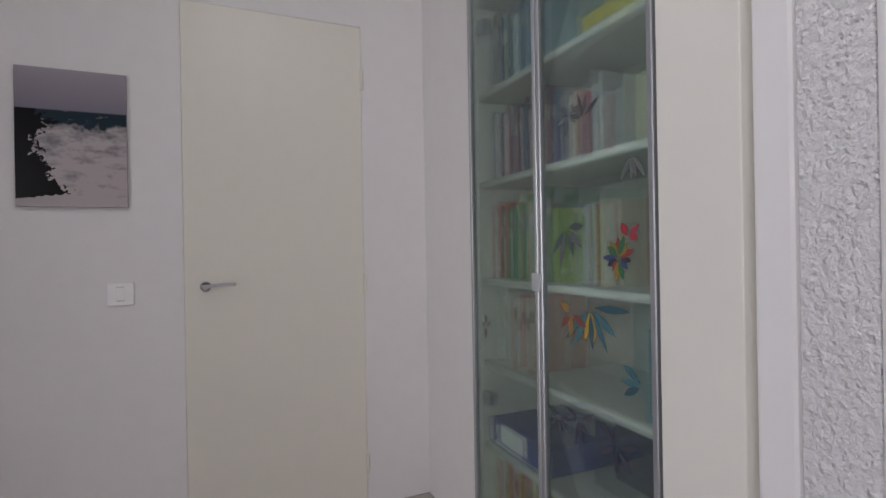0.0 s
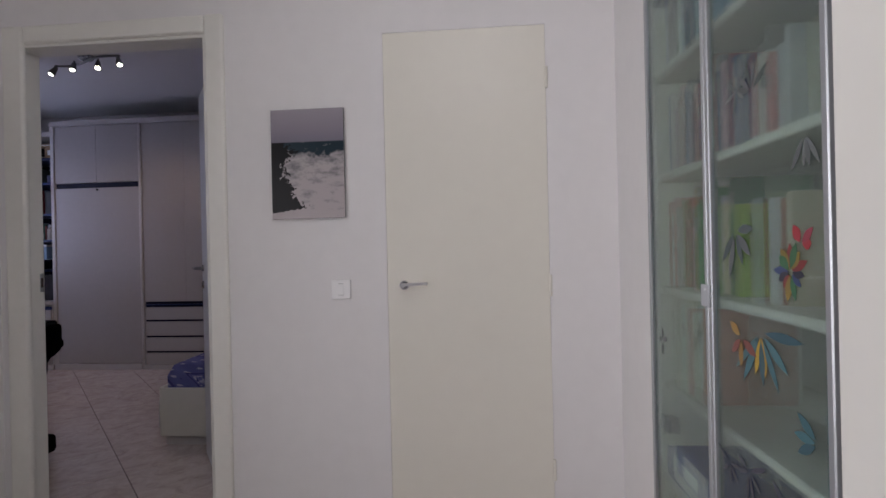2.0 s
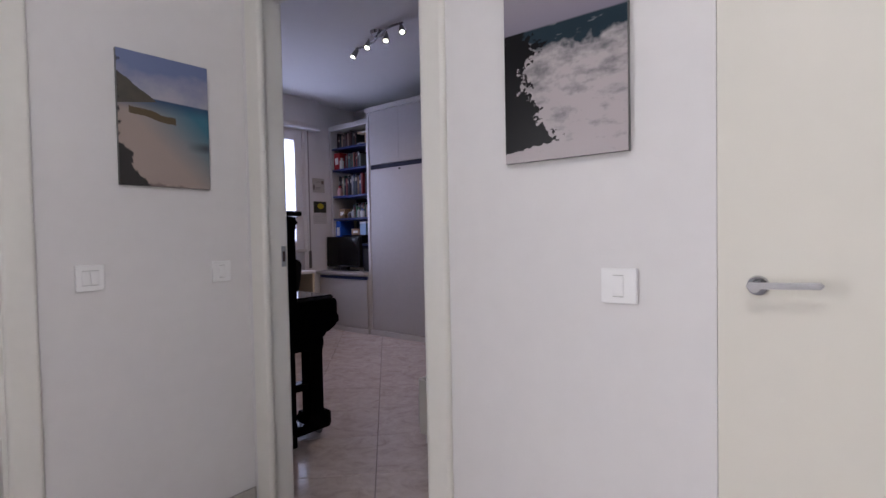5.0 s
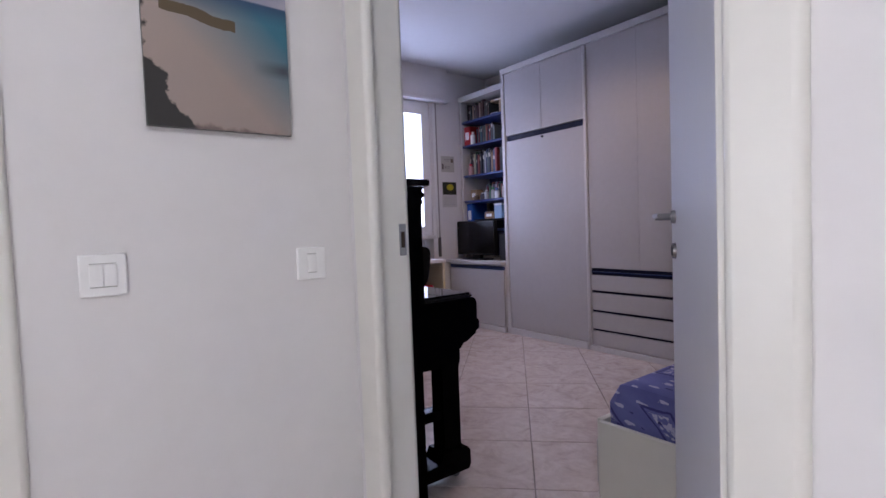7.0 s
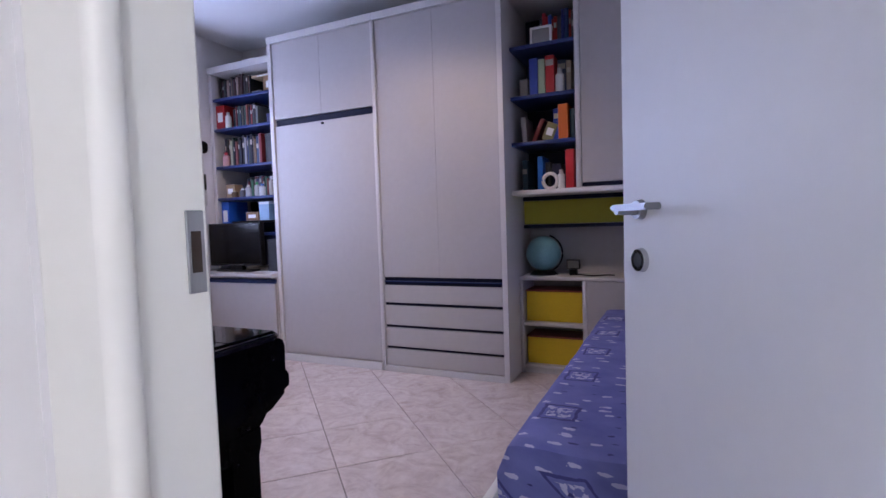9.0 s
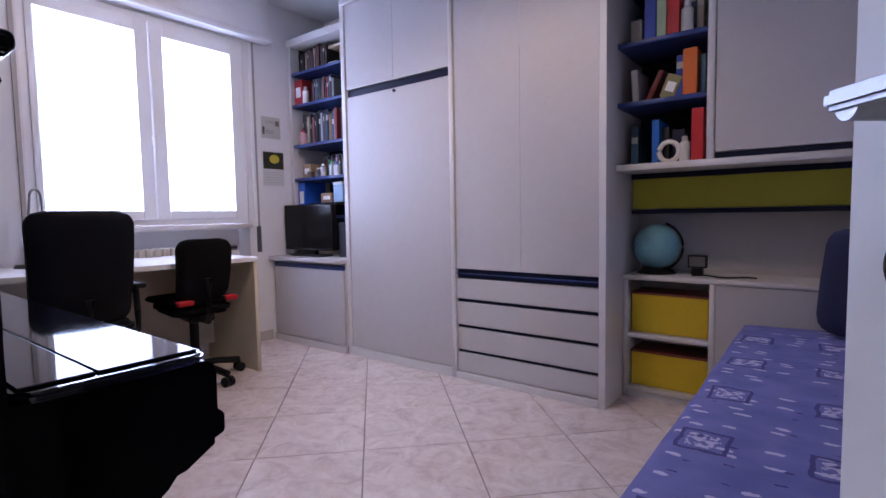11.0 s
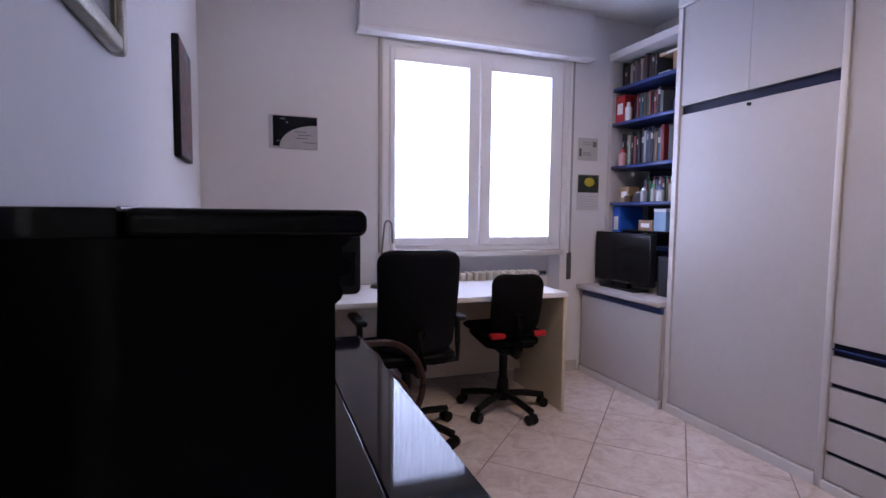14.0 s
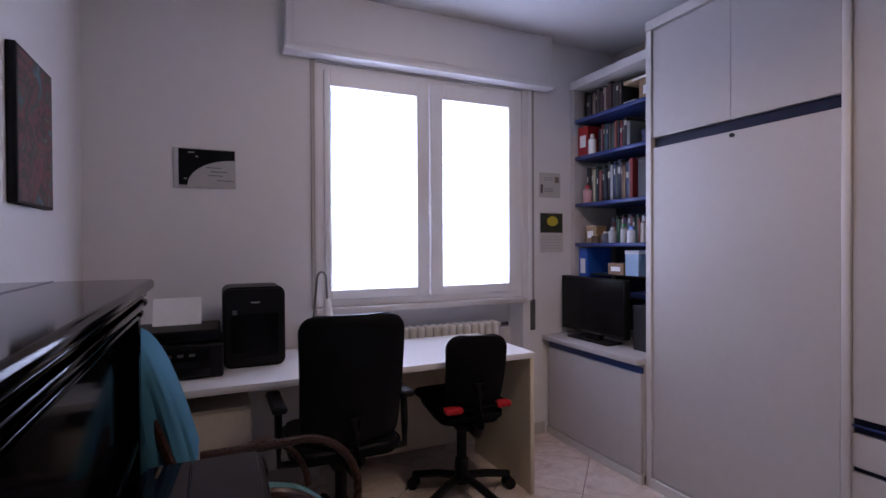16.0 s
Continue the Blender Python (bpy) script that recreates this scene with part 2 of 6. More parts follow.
def picture_coords(nt):
    tc = add(nt, "ShaderNodeTexCoord")
    sp = add(nt, "ShaderNodeSeparateXYZ")
    nt.links.new(tc.outputs["UV"], sp.inputs[0])
    return tc, sp


def op(nt, kind, a, b):
    n = add(nt, "ShaderNodeMath")
    n.operation = kind
    for i, v in enumerate((a, b)):
        if isinstance(v, (int, float)):
            n.inputs[i].default_value = v
        else:
            nt.links.new(v, n.inputs[i])
    return n.outputs[0]


def step(nt, v, lo, hi):
    r = add(nt, "ShaderNodeMapRange")
    r.inputs[1].default_value, r.inputs[2].default_value = lo, hi
    nt.links.new(v, r.inputs[0])
    return r.outputs[0]


def blend(nt, fac, a, b):
    mx = add(nt, "ShaderNodeMixRGB")
    nt.links.new(fac, mx.inputs[0])
    for i, v in ((1, a), (2, b)):
        if isinstance(v, tuple):
            mx.inputs[i].default_value = rgba(v)
        else:
            nt.links.new(v, mx.inputs[i])
    return mx.outputs[0]


def uvnoise(nt, tc, scale, sx=1.0, sy=1.0, detail=5.0):
    mp = add(nt, "ShaderNodeMapping")
    mp.inputs["Scale"].default_value = (sx, sy, 1)
    nt.links.new(tc.outputs["UV"], mp.inputs[0])
    n = add(nt, "ShaderNodeTexNoise", Scale=scale, Detail=detail)
    nt.links.new(mp.outputs[0], n.inputs["Vector"])
    return n.outputs["Fac"]


def profile(nt, v, stops):
    # a smooth outline: one value for each height
    r = add(nt, "ShaderNodeValToRGB")
    e = r.color_ramp.elements
    for i, (p, a) in enumerate(stops):
        k = e[i] if i < 2 else e.new(p)
        k.position, k.color = p, (a, a, a, 1)
    nt.links.new(v, r.inputs[0])
    return r.outputs[0]


def surf_photo():
    # rocks, breaking waves and a grey sky
    m, nt, p = nodes_of("surf_photograph")
    tc, sp = picture_coords(nt)
    u, v = sp.outputs[0], sp.outputs[1]
    n1, n2 = uvnoise(nt, tc, 7, 1, 1.4), uvnoise(nt, tc, 5, 1, 3.2)
    sky_c = blend(nt, step(nt, v, 0.68, 1.0), (0.20, 0.18, 0.23), (0.34, 0.31, 0.35))
    n4 = uvnoise(nt, tc, 22, 1, 1.6)
    foam = blend(nt, step(nt, op(nt, "ADD", op(nt, "ADD", op(nt, "MULTIPLY", n2, 0.75), op(nt, "MULTIPLY", n4, 0.25)), op(nt, "MULTIPLY", v, -0.30)), 0.14, 0.42), (0.11, 0.12, 0.125), (0.46, 0.415, 0.425))
    deep = blend(nt, step(nt, n2, 0.60, 0.72), (0.016, 0.032, 0.045), (0.34, 0.33, 0.35))
    sea = blend(nt, step(nt, op(nt, "ADD", v, op(nt, "MULTIPLY", n1, 0.22)), 0.68, 0.72), foam, deep)
    pic = blend(nt, step(nt, v, 0.695, 0.705), sea, sky_c)
    edge = profile(nt, v, [(0.0, 0.0), (1.0, 0.2), (0.05, 0.0), (0.09, 0.42), (0.14, 0.44), (0.19, 0.30), (0.28, 0.31), (0.36, 0.20), (0.50, 0.17), (0.61, 0.33), (0.68, 0.22)])
    edge = op(nt, "ADD", edge, op(nt, "ADD", op(nt, "MULTIPLY", op(nt, "SUBTRACT", n1, 0.5), 0.34), op(nt, "MULTIPLY", op(nt, "SUBTRACT", n4, 0.5), 0.42)))
    rock = op(nt, "MULTIPLY", step(nt, op(nt, "SUBTRACT", edge, u), -0.005, 0.015), op(nt, "LESS_THAN", v, 0.70))
    rock = op(nt, "MULTIPLY", rock, op(nt, "GREATER_THAN", v, 0.05))
    pic = blend(nt, rock, pic, (0.004, 0.0035, 0.005))
    nt.links.new(pic, p.inputs["Base Color"])
    p.inputs["Roughness"].default_value = 0.3
    p.inputs["Specular IOR Level"].default_value = 0.16
    return m


def beach_photo():
    m, nt, p = nodes_of("beach_photograph")
    tc, sp = picture_coords(nt)
    u, v = sp.outputs[0], sp.outputs[1]
    n1, n2 = uvnoise(nt, tc, 5, 1, 1.3), uvnoise(nt, tc, 3.0, 1, 1.8)
    sky_c = blend(nt, step(nt, op(nt, "ADD", v, op(nt, "MULTIPLY", n2, -0.35)), 0.50, 0.72), (0.42, 0.40, 0.46), (0.16, 0.20, 0.36))
    sea = blend(nt, step(nt, op(nt, "ADD", op(nt, "MULTIPLY", u, 0.7), v), 0.62, 1.15), (0.36, 0.29, 0.26), (0.05, 0.17, 0.24))
    deep = blend(nt, step(nt, v, 0.56, 0.66), sea, (0.03, 0.07, 0.15))
    pic = blend(nt, step(nt, op(nt, "ADD", v, op(nt, "MULTIPLY", u, 0.02)), 0.672, 0.682), deep, sky_c)
    hill = op(nt, "MULTIPLY", op(nt, "LESS_THAN", v, op(nt, "ADD", op(nt, "MULTIPLY", u, -0.48), op(nt, "ADD", op(nt, "MULTIPLY", n1, 0.08), 0.80))), op(nt, "GREATER_THAN", v, op(nt, "ADD", op(nt, "MULTIPLY", u, 0.12), 0.60)))
    pic = blend(nt, hill, pic, blend(nt, n1, (0.02, 0.025, 0.022), (0.12, 0.10, 0.075)))
    ridge = op(nt, "MULTIPLY", op(nt, "LESS_THAN", op(nt, "ABSOLUTE", op(nt, "SUBTRACT", v, op(nt, "ADD", op(nt, "MULTIPLY", u, -0.10), op(nt, "ADD", op(nt, "MULTIPLY", n1, 0.05), 0.555))), 0), 0.028), op(nt, "LESS_THAN", op(nt, "ABSOLUTE", op(nt, "SUBTRACT", u, 0.36), 0), 0.25))
    pic = blend(nt, ridge, pic, (0.10, 0.07, 0.035))
    n3 = uvnoise(nt, tc, 13, 1, 1.3, 6.0)
    smudge = op(nt, "MULTIPLY", step(nt, u, 0.72, 0.95), step(nt, op(nt, "ABSOLUTE", op(nt, "SUBTRACT", v, 0.335), 0), 0.05, 0.01))
    pic = blend(nt, op(nt, "MULTIPLY", smudge, 0.8), pic, (0.05, 0.05, 0.07))
    strip = step(nt, op(nt, "SUBTRACT", op(nt, "ADD", op(nt, "MULTIPLY", n3, 0.07), op(nt, "MULTIPLY", u, -0.045)), v), -0.01, 0.01)
    pic = blend(nt, op(nt, "MULTIPLY", strip, 0.75), pic, (0.11, 0.075, 0.08))
    reach = profile(nt, v, [(0.0, 0.32), (1.0, 0.0), (0.05, 0.26), (0.10, 0.17), (0.16, 0.13), (0.24, 0.14), (0.29, 0.07), (0.32, -0.1)])
    corner = step(nt, op(nt, "SUBTRACT", op(nt, "ADD", reach, op(nt, "MULTIPLY", op(nt, "SUBTRACT", n3, 0.5), 0.22)), u), -0.005, 0.02)
    pic = blend(nt, corner, pic, (0.022, 0.02, 0.02))
    nt.links.new(pic, p.inputs["Base Color"])
    p.inputs["Roughness"].default_value = 0.28
    return m


def blotches(name, colors, scale, rough=0.5, dist=1.5):
    # a muted picture of coloured patches
    m, nt, p = nodes_of(name)
    tc, sp = picture_coords(nt)
    mp = add(nt, "ShaderNodeTexNoise", Scale=scale, Detail=5.0, Distortion=dist)
    nt.links.new(tc.outputs["UV"], mp.inputs["Vector"])
    r = add(nt, "ShaderNodeValToRGB")
    e = r.color_ramp.elements
    e[0].position, e[0].color = 0.25, rgba(colors[0])
    e[1].position, e[1].color = 0.75, rgba(colors[-1])
    for i, c in enumerate(colors[1:-1]):
        k = e.new(0.25 + 0.5 * (i + 1) / (len(colors) - 1))
        k.color = rgba(c)
    nt.links.new(mp.outputs["Fac"], r.inputs[0]), nt.links.new(r.outputs[0], p.inputs["Base Color"])
    p.inputs["Roughness"].default_value = rough
    return m


SURF, BEACH = surf_photo(), beach_photo()
FLORAL = blotches("floral_painting", [(0.02, 0.022, 0.022), (0.13, 0.12, 0.07), (0.03, 0.035, 0.03), (0.19, 0.05, 0.05), (0.05, 0.07, 0.045), (0.07, 0.19, 0.23), (0.20, 0.19, 0.13)], 3.2, dist=1.8)
PORTRAIT = blotches("blue_grey_painting", [(0.035, 0.045, 0.07), (0.06, 0.068, 0.09), (0.13, 0.12, 0.115), (0.27, 0.24, 0.19)], 2.2, dist=0.8)
SUNFLOWER = blotches("dark_flower_print", [(0.008, 0.009, 0.008), (0.02, 0.024, 0.014), (0.035, 0.04, 0.025), (0.16, 0.15, 0.10)], 3)


def bedspread():
    m, nt, p = nodes_of("blue_patterned_bedspread")
    L = nt.links.new
    tc = add(nt, "ShaderNodeTexCoord")
    # the pattern runs on down the sides
    s0 = add(nt, "ShaderNodeSeparateXYZ")
    L(tc.outputs["Object"], s0.inputs[0])
    c0 = add(nt, "ShaderNodeCombineXYZ")
    L(op(nt, "ADD", s0.outputs[0], s0.outputs[2]), c0.inputs[0])
    L(op(nt, "ADD", s0.outputs[1], s0.outputs[2]), c0.inputs[1])
    src = c0.outputs[0]
    base = add(nt, "ShaderNodeTexNoise", Scale=9.0, Detail=4.0)
    L(src, base.inputs["Vector"])
    col = blend(nt, step(nt, base.outputs["Fac"], 0.35, 0.65), (0.115, 0.125, 0.36), (0.165, 0.175, 0.44))
    mp = add(nt, "ShaderNodeMapping"); mp.inputs["Scale"].default_value = (11.0, 27.0, 4)
    L(src, mp.inputs[0])
    vo = add(nt, "ShaderNodeTexVoronoi", Scale=1.0); vo.voronoi_dimensions = "2D"
    L(mp.outputs[0], vo.inputs["Vector"])
    sp = add(nt, "ShaderNodeSeparateXYZ")
    L(vo.outputs["Color"], sp.inputs[0])
    wob = add(nt, "ShaderNodeTexNoise", Scale=55.0, Detail=2.0)
    L(src, wob.inputs["Vector"])
    d = op(nt, "ADD", vo.outputs["Distance"], op(nt, "MULTIPLY", wob.outputs["Fac"], 0.42))
    pale = op(nt, "MULTIPLY", op(nt, "LESS_THAN", d, 0.40), op(nt, "GREATER_THAN", sp.outputs[0], 0.55))
    col = blend(nt, pale, col, (0.50, 0.49, 0.66))
    dark = op(nt, "MULTIPLY", op(nt, "LESS_THAN", d, 0.30), op(nt, "LESS_THAN", sp.outputs[0], 0.22))
    col = blend(nt, dark, col, (0.04, 0.04, 0.17))
    # square frames with a pale motif
    br = add(nt, "ShaderNodeMapping"); br.inputs["Scale"].default_value = (4.0, 2.7, 1); br.inputs["Location"].default_value = (0.1, 0.3, 0)
    L(src, br.inputs[0])
    fx = add(nt, "ShaderNodeVectorMath"); fx.operation = "FRACTION"
    L(br.outputs[0], fx.inputs[0])
    sb = add(nt, "ShaderNodeVectorMath"); sb.operation = "SUBTRACT"; sb.inputs[1].default_value = (0.5, 0.5, 0.5)
    L(fx.outputs[0], sb.inputs[0])
    ab = add(nt, "ShaderNodeVectorMath"); ab.operation = "ABSOLUTE"
    L(sb.outputs[0], ab.inputs[0])
    s2 = add(nt, "ShaderNodeSeparateXYZ")
    L(ab.outputs[0], s2.inputs[0])
    mxm = op(nt, "MAXIMUM", s2.outputs[0], op(nt, "MULTIPLY", s2.outputs[1], 1.4))
    wn = add(nt, "ShaderNodeTexNoise", Scale=24.0)
    L(src, wn.inputs["Vector"])
    ring = op(nt, "LESS_THAN", op(nt, "ABSOLUTE", op(nt, "SUBTRACT", op(nt, "ADD", mxm, op(nt, "MULTIPLY", op(nt, "SUBTRACT", wn.outputs["Fac"], 0.5), 0.07)), 0.20), 0), 0.020)
    col = blend(nt, ring, col, (0.05, 0.05, 0.20))
    inner = op(nt, "MULTIPLY", op(nt, "LESS_THAN", mxm, 0.14), op(nt, "GREATER_THAN", wob.outputs["Fac"], 0.50))
    col = blend(nt, inner, col, (0.48, 0.47, 0.64))
    L(col, p.inputs["Base Color"])
    p.inputs["Roughness"].default_value = 0.85
    fb = add(nt, "ShaderNodeTexNoise", Scale=350.0)
    L(src, fb.inputs["Vector"])
    bp = add(nt, "ShaderNodeBump", Strength=0.3, Distance=0.002)
    L(fb.outputs["Fac"], bp.inputs["Height"]), L(bp.outputs[0], p.inputs["Normal"])
    return m


BEDSPREAD = bedspread()
PALETTE = {}


def paint(c):
    key = tuple(round(x, 3) for x in c)
    if key not in PALETTE:
        PALETTE[key] = mat("cover_paint", key, 0.5, var=0.08, scale=9)
    return PALETTE[key]


# ---- builders ----
def box(bm, x0, x1, y0, y1, z0, z1, bevel=0.0, seg=1):
    m = Matrix.Translation(((x0 + x1) / 2, (y0 + y1) / 2, (z0 + z1) / 2)) @ Matrix.Diagonal((abs(x1 - x0), abs(y1 - y0), abs(z1 - z0), 1))
    vs = bmesh.ops.create_cube(bm, size=1, matrix=m)["verts"]
    if bevel:
        es = list({e for v in vs for e in v.link_edges})
        bmesh.ops.bevel(bm, geom=es, offset=bevel, segments=seg, affect="EDGES", profile=0.5, clamp_overlap=True)
    return bm


def cyl(bm, a, b, r0, r1=None, seg=16):
    a, b = Vector(a), Vector(b)
    d = b - a
    m = Matrix.Translation((a + b) / 2) @ d.to_track_quat("Z", "Y").to_matrix().to_4x4()
    bmesh.ops.create_cone(bm, cap_ends=True, segments=seg, radius1=r0, radius2=r0 if r1 is None else r1, depth=d.length, matrix=m)
    return bm


def ball(bm, c, rx, ry=None, rz=None, seg=20):
    m = Matrix.Translation(c) @ Matrix.Diagonal((rx, ry or rx, rz or rx, 1))
    bmesh.ops.create_uvsphere(bm, u_segments=seg, v_segments=seg // 2, radius=1, matrix=m)
    return bm


def tube(bm, pts, r, seg=10):
    """A round bar along smooth points."""
    pts = [Vector(p) for p in pts]
    rings = []
    up = Vector((0, 0, 1))
    for i, p in enumerate(pts):
        d = (pts[min(i + 1, len(pts) - 1)] - pts[max(i - 1, 0)]).normalized()
        s = d.cross(up)
        if s.length < 1e-3:
            s = d.cross(Vector((1, 0, 0)))
        s.normalize()
        n = s.cross(d)
        rings.append([bm.verts.new(p + r * (math.cos(a) * s + math.sin(a) * n)) for a in (2 * math.pi * k / seg for k in range(seg))])
    for A, B in zip(rings, rings[1:]):
        for k in range(seg):
            bm.faces.new((A[k], A[(k + 1) % seg], B[(k + 1) % seg], B[k]))
    bm.faces.new(rings[0][::-1]), bm.faces.new(rings[-1])
    return bm


def curve_pts(fn, n=24):
    return [fn(i / n) for i in range(n + 1)]


def prism(bm, outline, axis, a, b):
    """A flat outline of (u, v) pushed along an axis from a to b. x: (y, z); y: (x, z); z: (x, y)."""
    def at(u, v, w):
        return {"x": (w, u, v), "y": (u, w, v), "z": (u, v, w)}[axis]
    A = [bm.verts.new(at(u, v, a)) for u, v in outline]
    B = [bm.verts.new(at(u, v, b)) for u, v in outline]
    n = len(outline)
    for i in range(n):
        bm.faces.new((A[i], A[(i + 1) % n], B[(i + 1) % n], B[i]))
    bm.faces.new(A[::-1]), bm.faces.new(B)
    bmesh.ops.recalc_face_normals(bm, faces=bm.faces[:])
    return bm


def mesh_of(name, bm, material, smooth=True):
    me = bpy.data.meshes.new(name)
    bmesh.ops.recalc_face_normals(bm, faces=bm.faces[:])
    if smooth:
        for f_ in bm.faces:
            f_.smooth = min(e_.calc_length() for e_ in f_.edges) < 0.03
        for e_ in bm.edges:
            if len(e_.link_faces) == 2 and e_.calc_face_angle(0) > 0.6:
                e_.smooth = False
    bm.to_mesh(me)
    bm.free()
    if material:
        me.materials.append(material)
    return me


def part(name, bm, material, parent=None, label=""):
    ob = new(name, mesh_of(name, bm, material))
    if parent:
        ob.parent = parent
        ob.matrix_parent_inverse = parent.matrix_world.inverted() if parent.type != "EMPTY" else Matrix.Translation(-parent.location)
    if label:
        ob["label"] = label
    return ob


def thing(name, place, label, category, group="", kind=""):
    e = new(name)
    e.empty_display_size = 0.1
    e.location = place
    return tagged(e, label, category, group, kind)


def solo(name, bm, material, label, category, group="", kind=""):
    return tagged(part(name, bm, material), label, category, group, kind)


def B(*a, **k):
    return box(bmesh.new(), *a, **k)


def fold_outline(x0, x1, y0, y1, r, n=5):
    pts = []
    for cx, cy, a0 in ((x1 - r, y1 - r, 0), (x0 + r, y1 - r, 90), (x0 + r, y0 + r, 180), (x1 - r, y0 + r, 270)):
        for i in range(n + 1):
            a = radians(a0 + 90 * i / n)
            pts.append((cx + r * math.cos(a), cy + r * math.sin(a)))
    return pts


def quad_uv(name, corners, material, parent=None):
    """A flat picture face: corners bottom left, bottom right, top right, top left."""
    me = bpy.data.meshes.new(name)
    me.from_pydata([tuple(c) for c in corners], [], [(0, 1, 2, 3)])
    uv = me.uv_layers.new(name="UVMap")
    for i, c in enumerate(((0, 0), (1, 0), (1, 1), (0, 1))):
        uv.data[i].uv = c
    me.materials.append(material)
    ob = new(name, me)
    if parent:
        ob.parent = parent
        ob.matrix_parent_inverse = Matrix.Translation(-parent.location)
    return ob

# ---- structure ----
CEIL = 2.72
WX, EX, NY, SY = -5.045, -0.78, 6.62, 3.31      # the study: window wall, east wall, back wall, door wall
HY, HWX, HEX = 3.205, -1.835, 0.70              # the hall: door wall, west wall, east wall
OL, OR, OH = -1.753, -0.91, 2.03                 # study doorway
CL, CR, CH = -0.19, 0.44, 1.985                 # shut door
BL, BR = 1.66, 2.46                             # bedroom doorway


def structure(name, bm, material, label, category):
    return tagged(part(name, bm, material), label, category, kind="structure")


bm = bmesh.new()
for x0, x1, z0, z1 in ((-5.4, OL, 0, CEIL), (OL, OR, OH, CEIL), (OR, CL, 0, CEIL), (CL, CR, CH, CEIL), (CR, 1.3, 0, CEIL)):
    box(bm, x0, x1, HY, SY, z0, z1)
structure("wall_north", bm, WALL, "white painted wall between hall and study with doorway", "wall")
bm = bmesh.new()
# gap from y 0.05 to 0.95 is added to hold the fill beam
for y0, y1, z0, z1 in ((-0.7, 0.05, 0, CEIL), (0.05, 0.95, OH, CEIL), (0.95, BL, 0, CEIL), (BL, BR, OH, CEIL), (BR, HY, 0, CEIL)):
    box(bm, HWX - 0.105, HWX, y0, y1, z0, z1)
structure("wall_west", bm, WALL, "white painted hall wall with bedroom doorway and added lamp opening", "wall")
bm = bmesh.new()
box(bm, HEX, HEX + 0.10, 2.672, HY, 0, CEIL)
box(bm, 1.02, 1.12, 1.6, 2.672, 0, CEIL)
box(bm, 0.66, 0.80, 1.706, 1.768, 0, CEIL, 0.008, 2)
box(bm, 0.66, 0.80, -0.7, 1.612, 0, CEIL, 0.008, 2)
structure("wall_east", bm, WALL, "white painted hall wall beside the glazed bookcase", "wall")
bm = bmesh.new()
box(bm, 0.670, 0.80, 1.612, 1.706, 0, CEIL)
# lumpy face of the band
ny_, nz_ = 26, 640
lump = []
for j in range(nz_ + 1):
    row = []
    for i in range(ny_ + 1):
        y_, z_ = 1.613 + 0.092 * i / ny_, 0.002 + (CEIL - 0.004) * j / nz_
        h_ = noise.noise((y_ * 115, z_ * 100, 0.5)) + 0.5 * noise.noise((y_ * 230, z_ * 210, 3.5))
        row.append(bm.verts.new((0.6655 - 0.0034 * max(-0.25, h_), y_, z_)))
    lump.append(row)
for j in range(nz_):
    for i in range(ny_):
        bm.faces.new((lump[j][i], lump[j][i + 1], lump[j + 1][i + 1], lump[j + 1][i]))
structure("wall_plaster_band", bm, ROUGH_PLASTER, "white rough textured plaster band", "wall")
structure("wall_south", B(-5.4, 1.3, -0.8, -0.7, 0, CEIL), WALL, "plain white hall end wall", "wall")
structure("ceiling", B(-5.5, 1.4, -0.9, 6.8, CEIL, CEIL + 0.1), CEILING, "white painted ceiling", "ceiling")
structure("floor", B(-5.5, 1.4, -0.9, 6.8, -0.15, -0.006), GROUT, "grout bed under the floor tiles", "floor")
structure("wall_back", B(-5.4, 1.3, NY, NY + 0.12, 0, CEIL), WALL, "white study wall behind the fitted furniture", "wall")
structure("wall_study_east", B(EX, EX + 0.1, SY, NY, 0, CEIL), WALL, "white study wall beside the bed", "wall")

# window wall with its opening and the radiator niche
WY0, WY1, WZ0, WZ1 = 4.42, 5.80, 0.96, 2.36
NI = WX - 0.16
bm = bmesh.new()
for y0, y1, z0, z1 in ((SY, WY0, 0, CEIL), (WY1, NY, 0, CEIL), (WY0, WY1, WZ1, CEIL)):
    box(bm, WX - 0.33, WX, y0, y1, z0, z1)
box(bm, WX - 0.33, NI, WY0, WY1, 0, WZ0 - 0.04)
structure("wall_window", bm, WALL, "white study wall with the window and radiator niche", "wall")

# bedroom beyond the hall
structure("wall_bedroom_west", B(-5.10, -5.0, -0.7, HY, 0, CEIL), WALL, "pale bedroom wall behind the curtain", "wall")

# skirting in the study
bm = bmesh.new()
box(bm, WX, WX + 0.012, SY, WY0, 0, 0.08)
box(bm, WX, WX + 0.012, WY1, 5.97, 0, 0.08)
box(bm, WX + 0.012, OL - 0.08, SY, SY + 0.012, 0, 0.08)
for x0, x1 in ((HWX, OL - 0.078), (OR + 0.078, CL - 0.004), (CR + 0.012, HEX)):
    box(bm, x0, x1, HY - 0.011, HY, 0, 0.112)
box(bm, HEX - 0.011, HEX, 2.676, HY - 0.012, 0, 0.112)
for y0, y1 in ((BR + 0.078, HY - 0.012), (0.955, BL - 0.078), (-0.7, 0.045)):
    box(bm, HWX, HWX + 0.011, y0, y1, 0, 0.112)
structure("baseboard", bm, SKIRT, "grey stone skirting along hall and study walls", "baseboard")


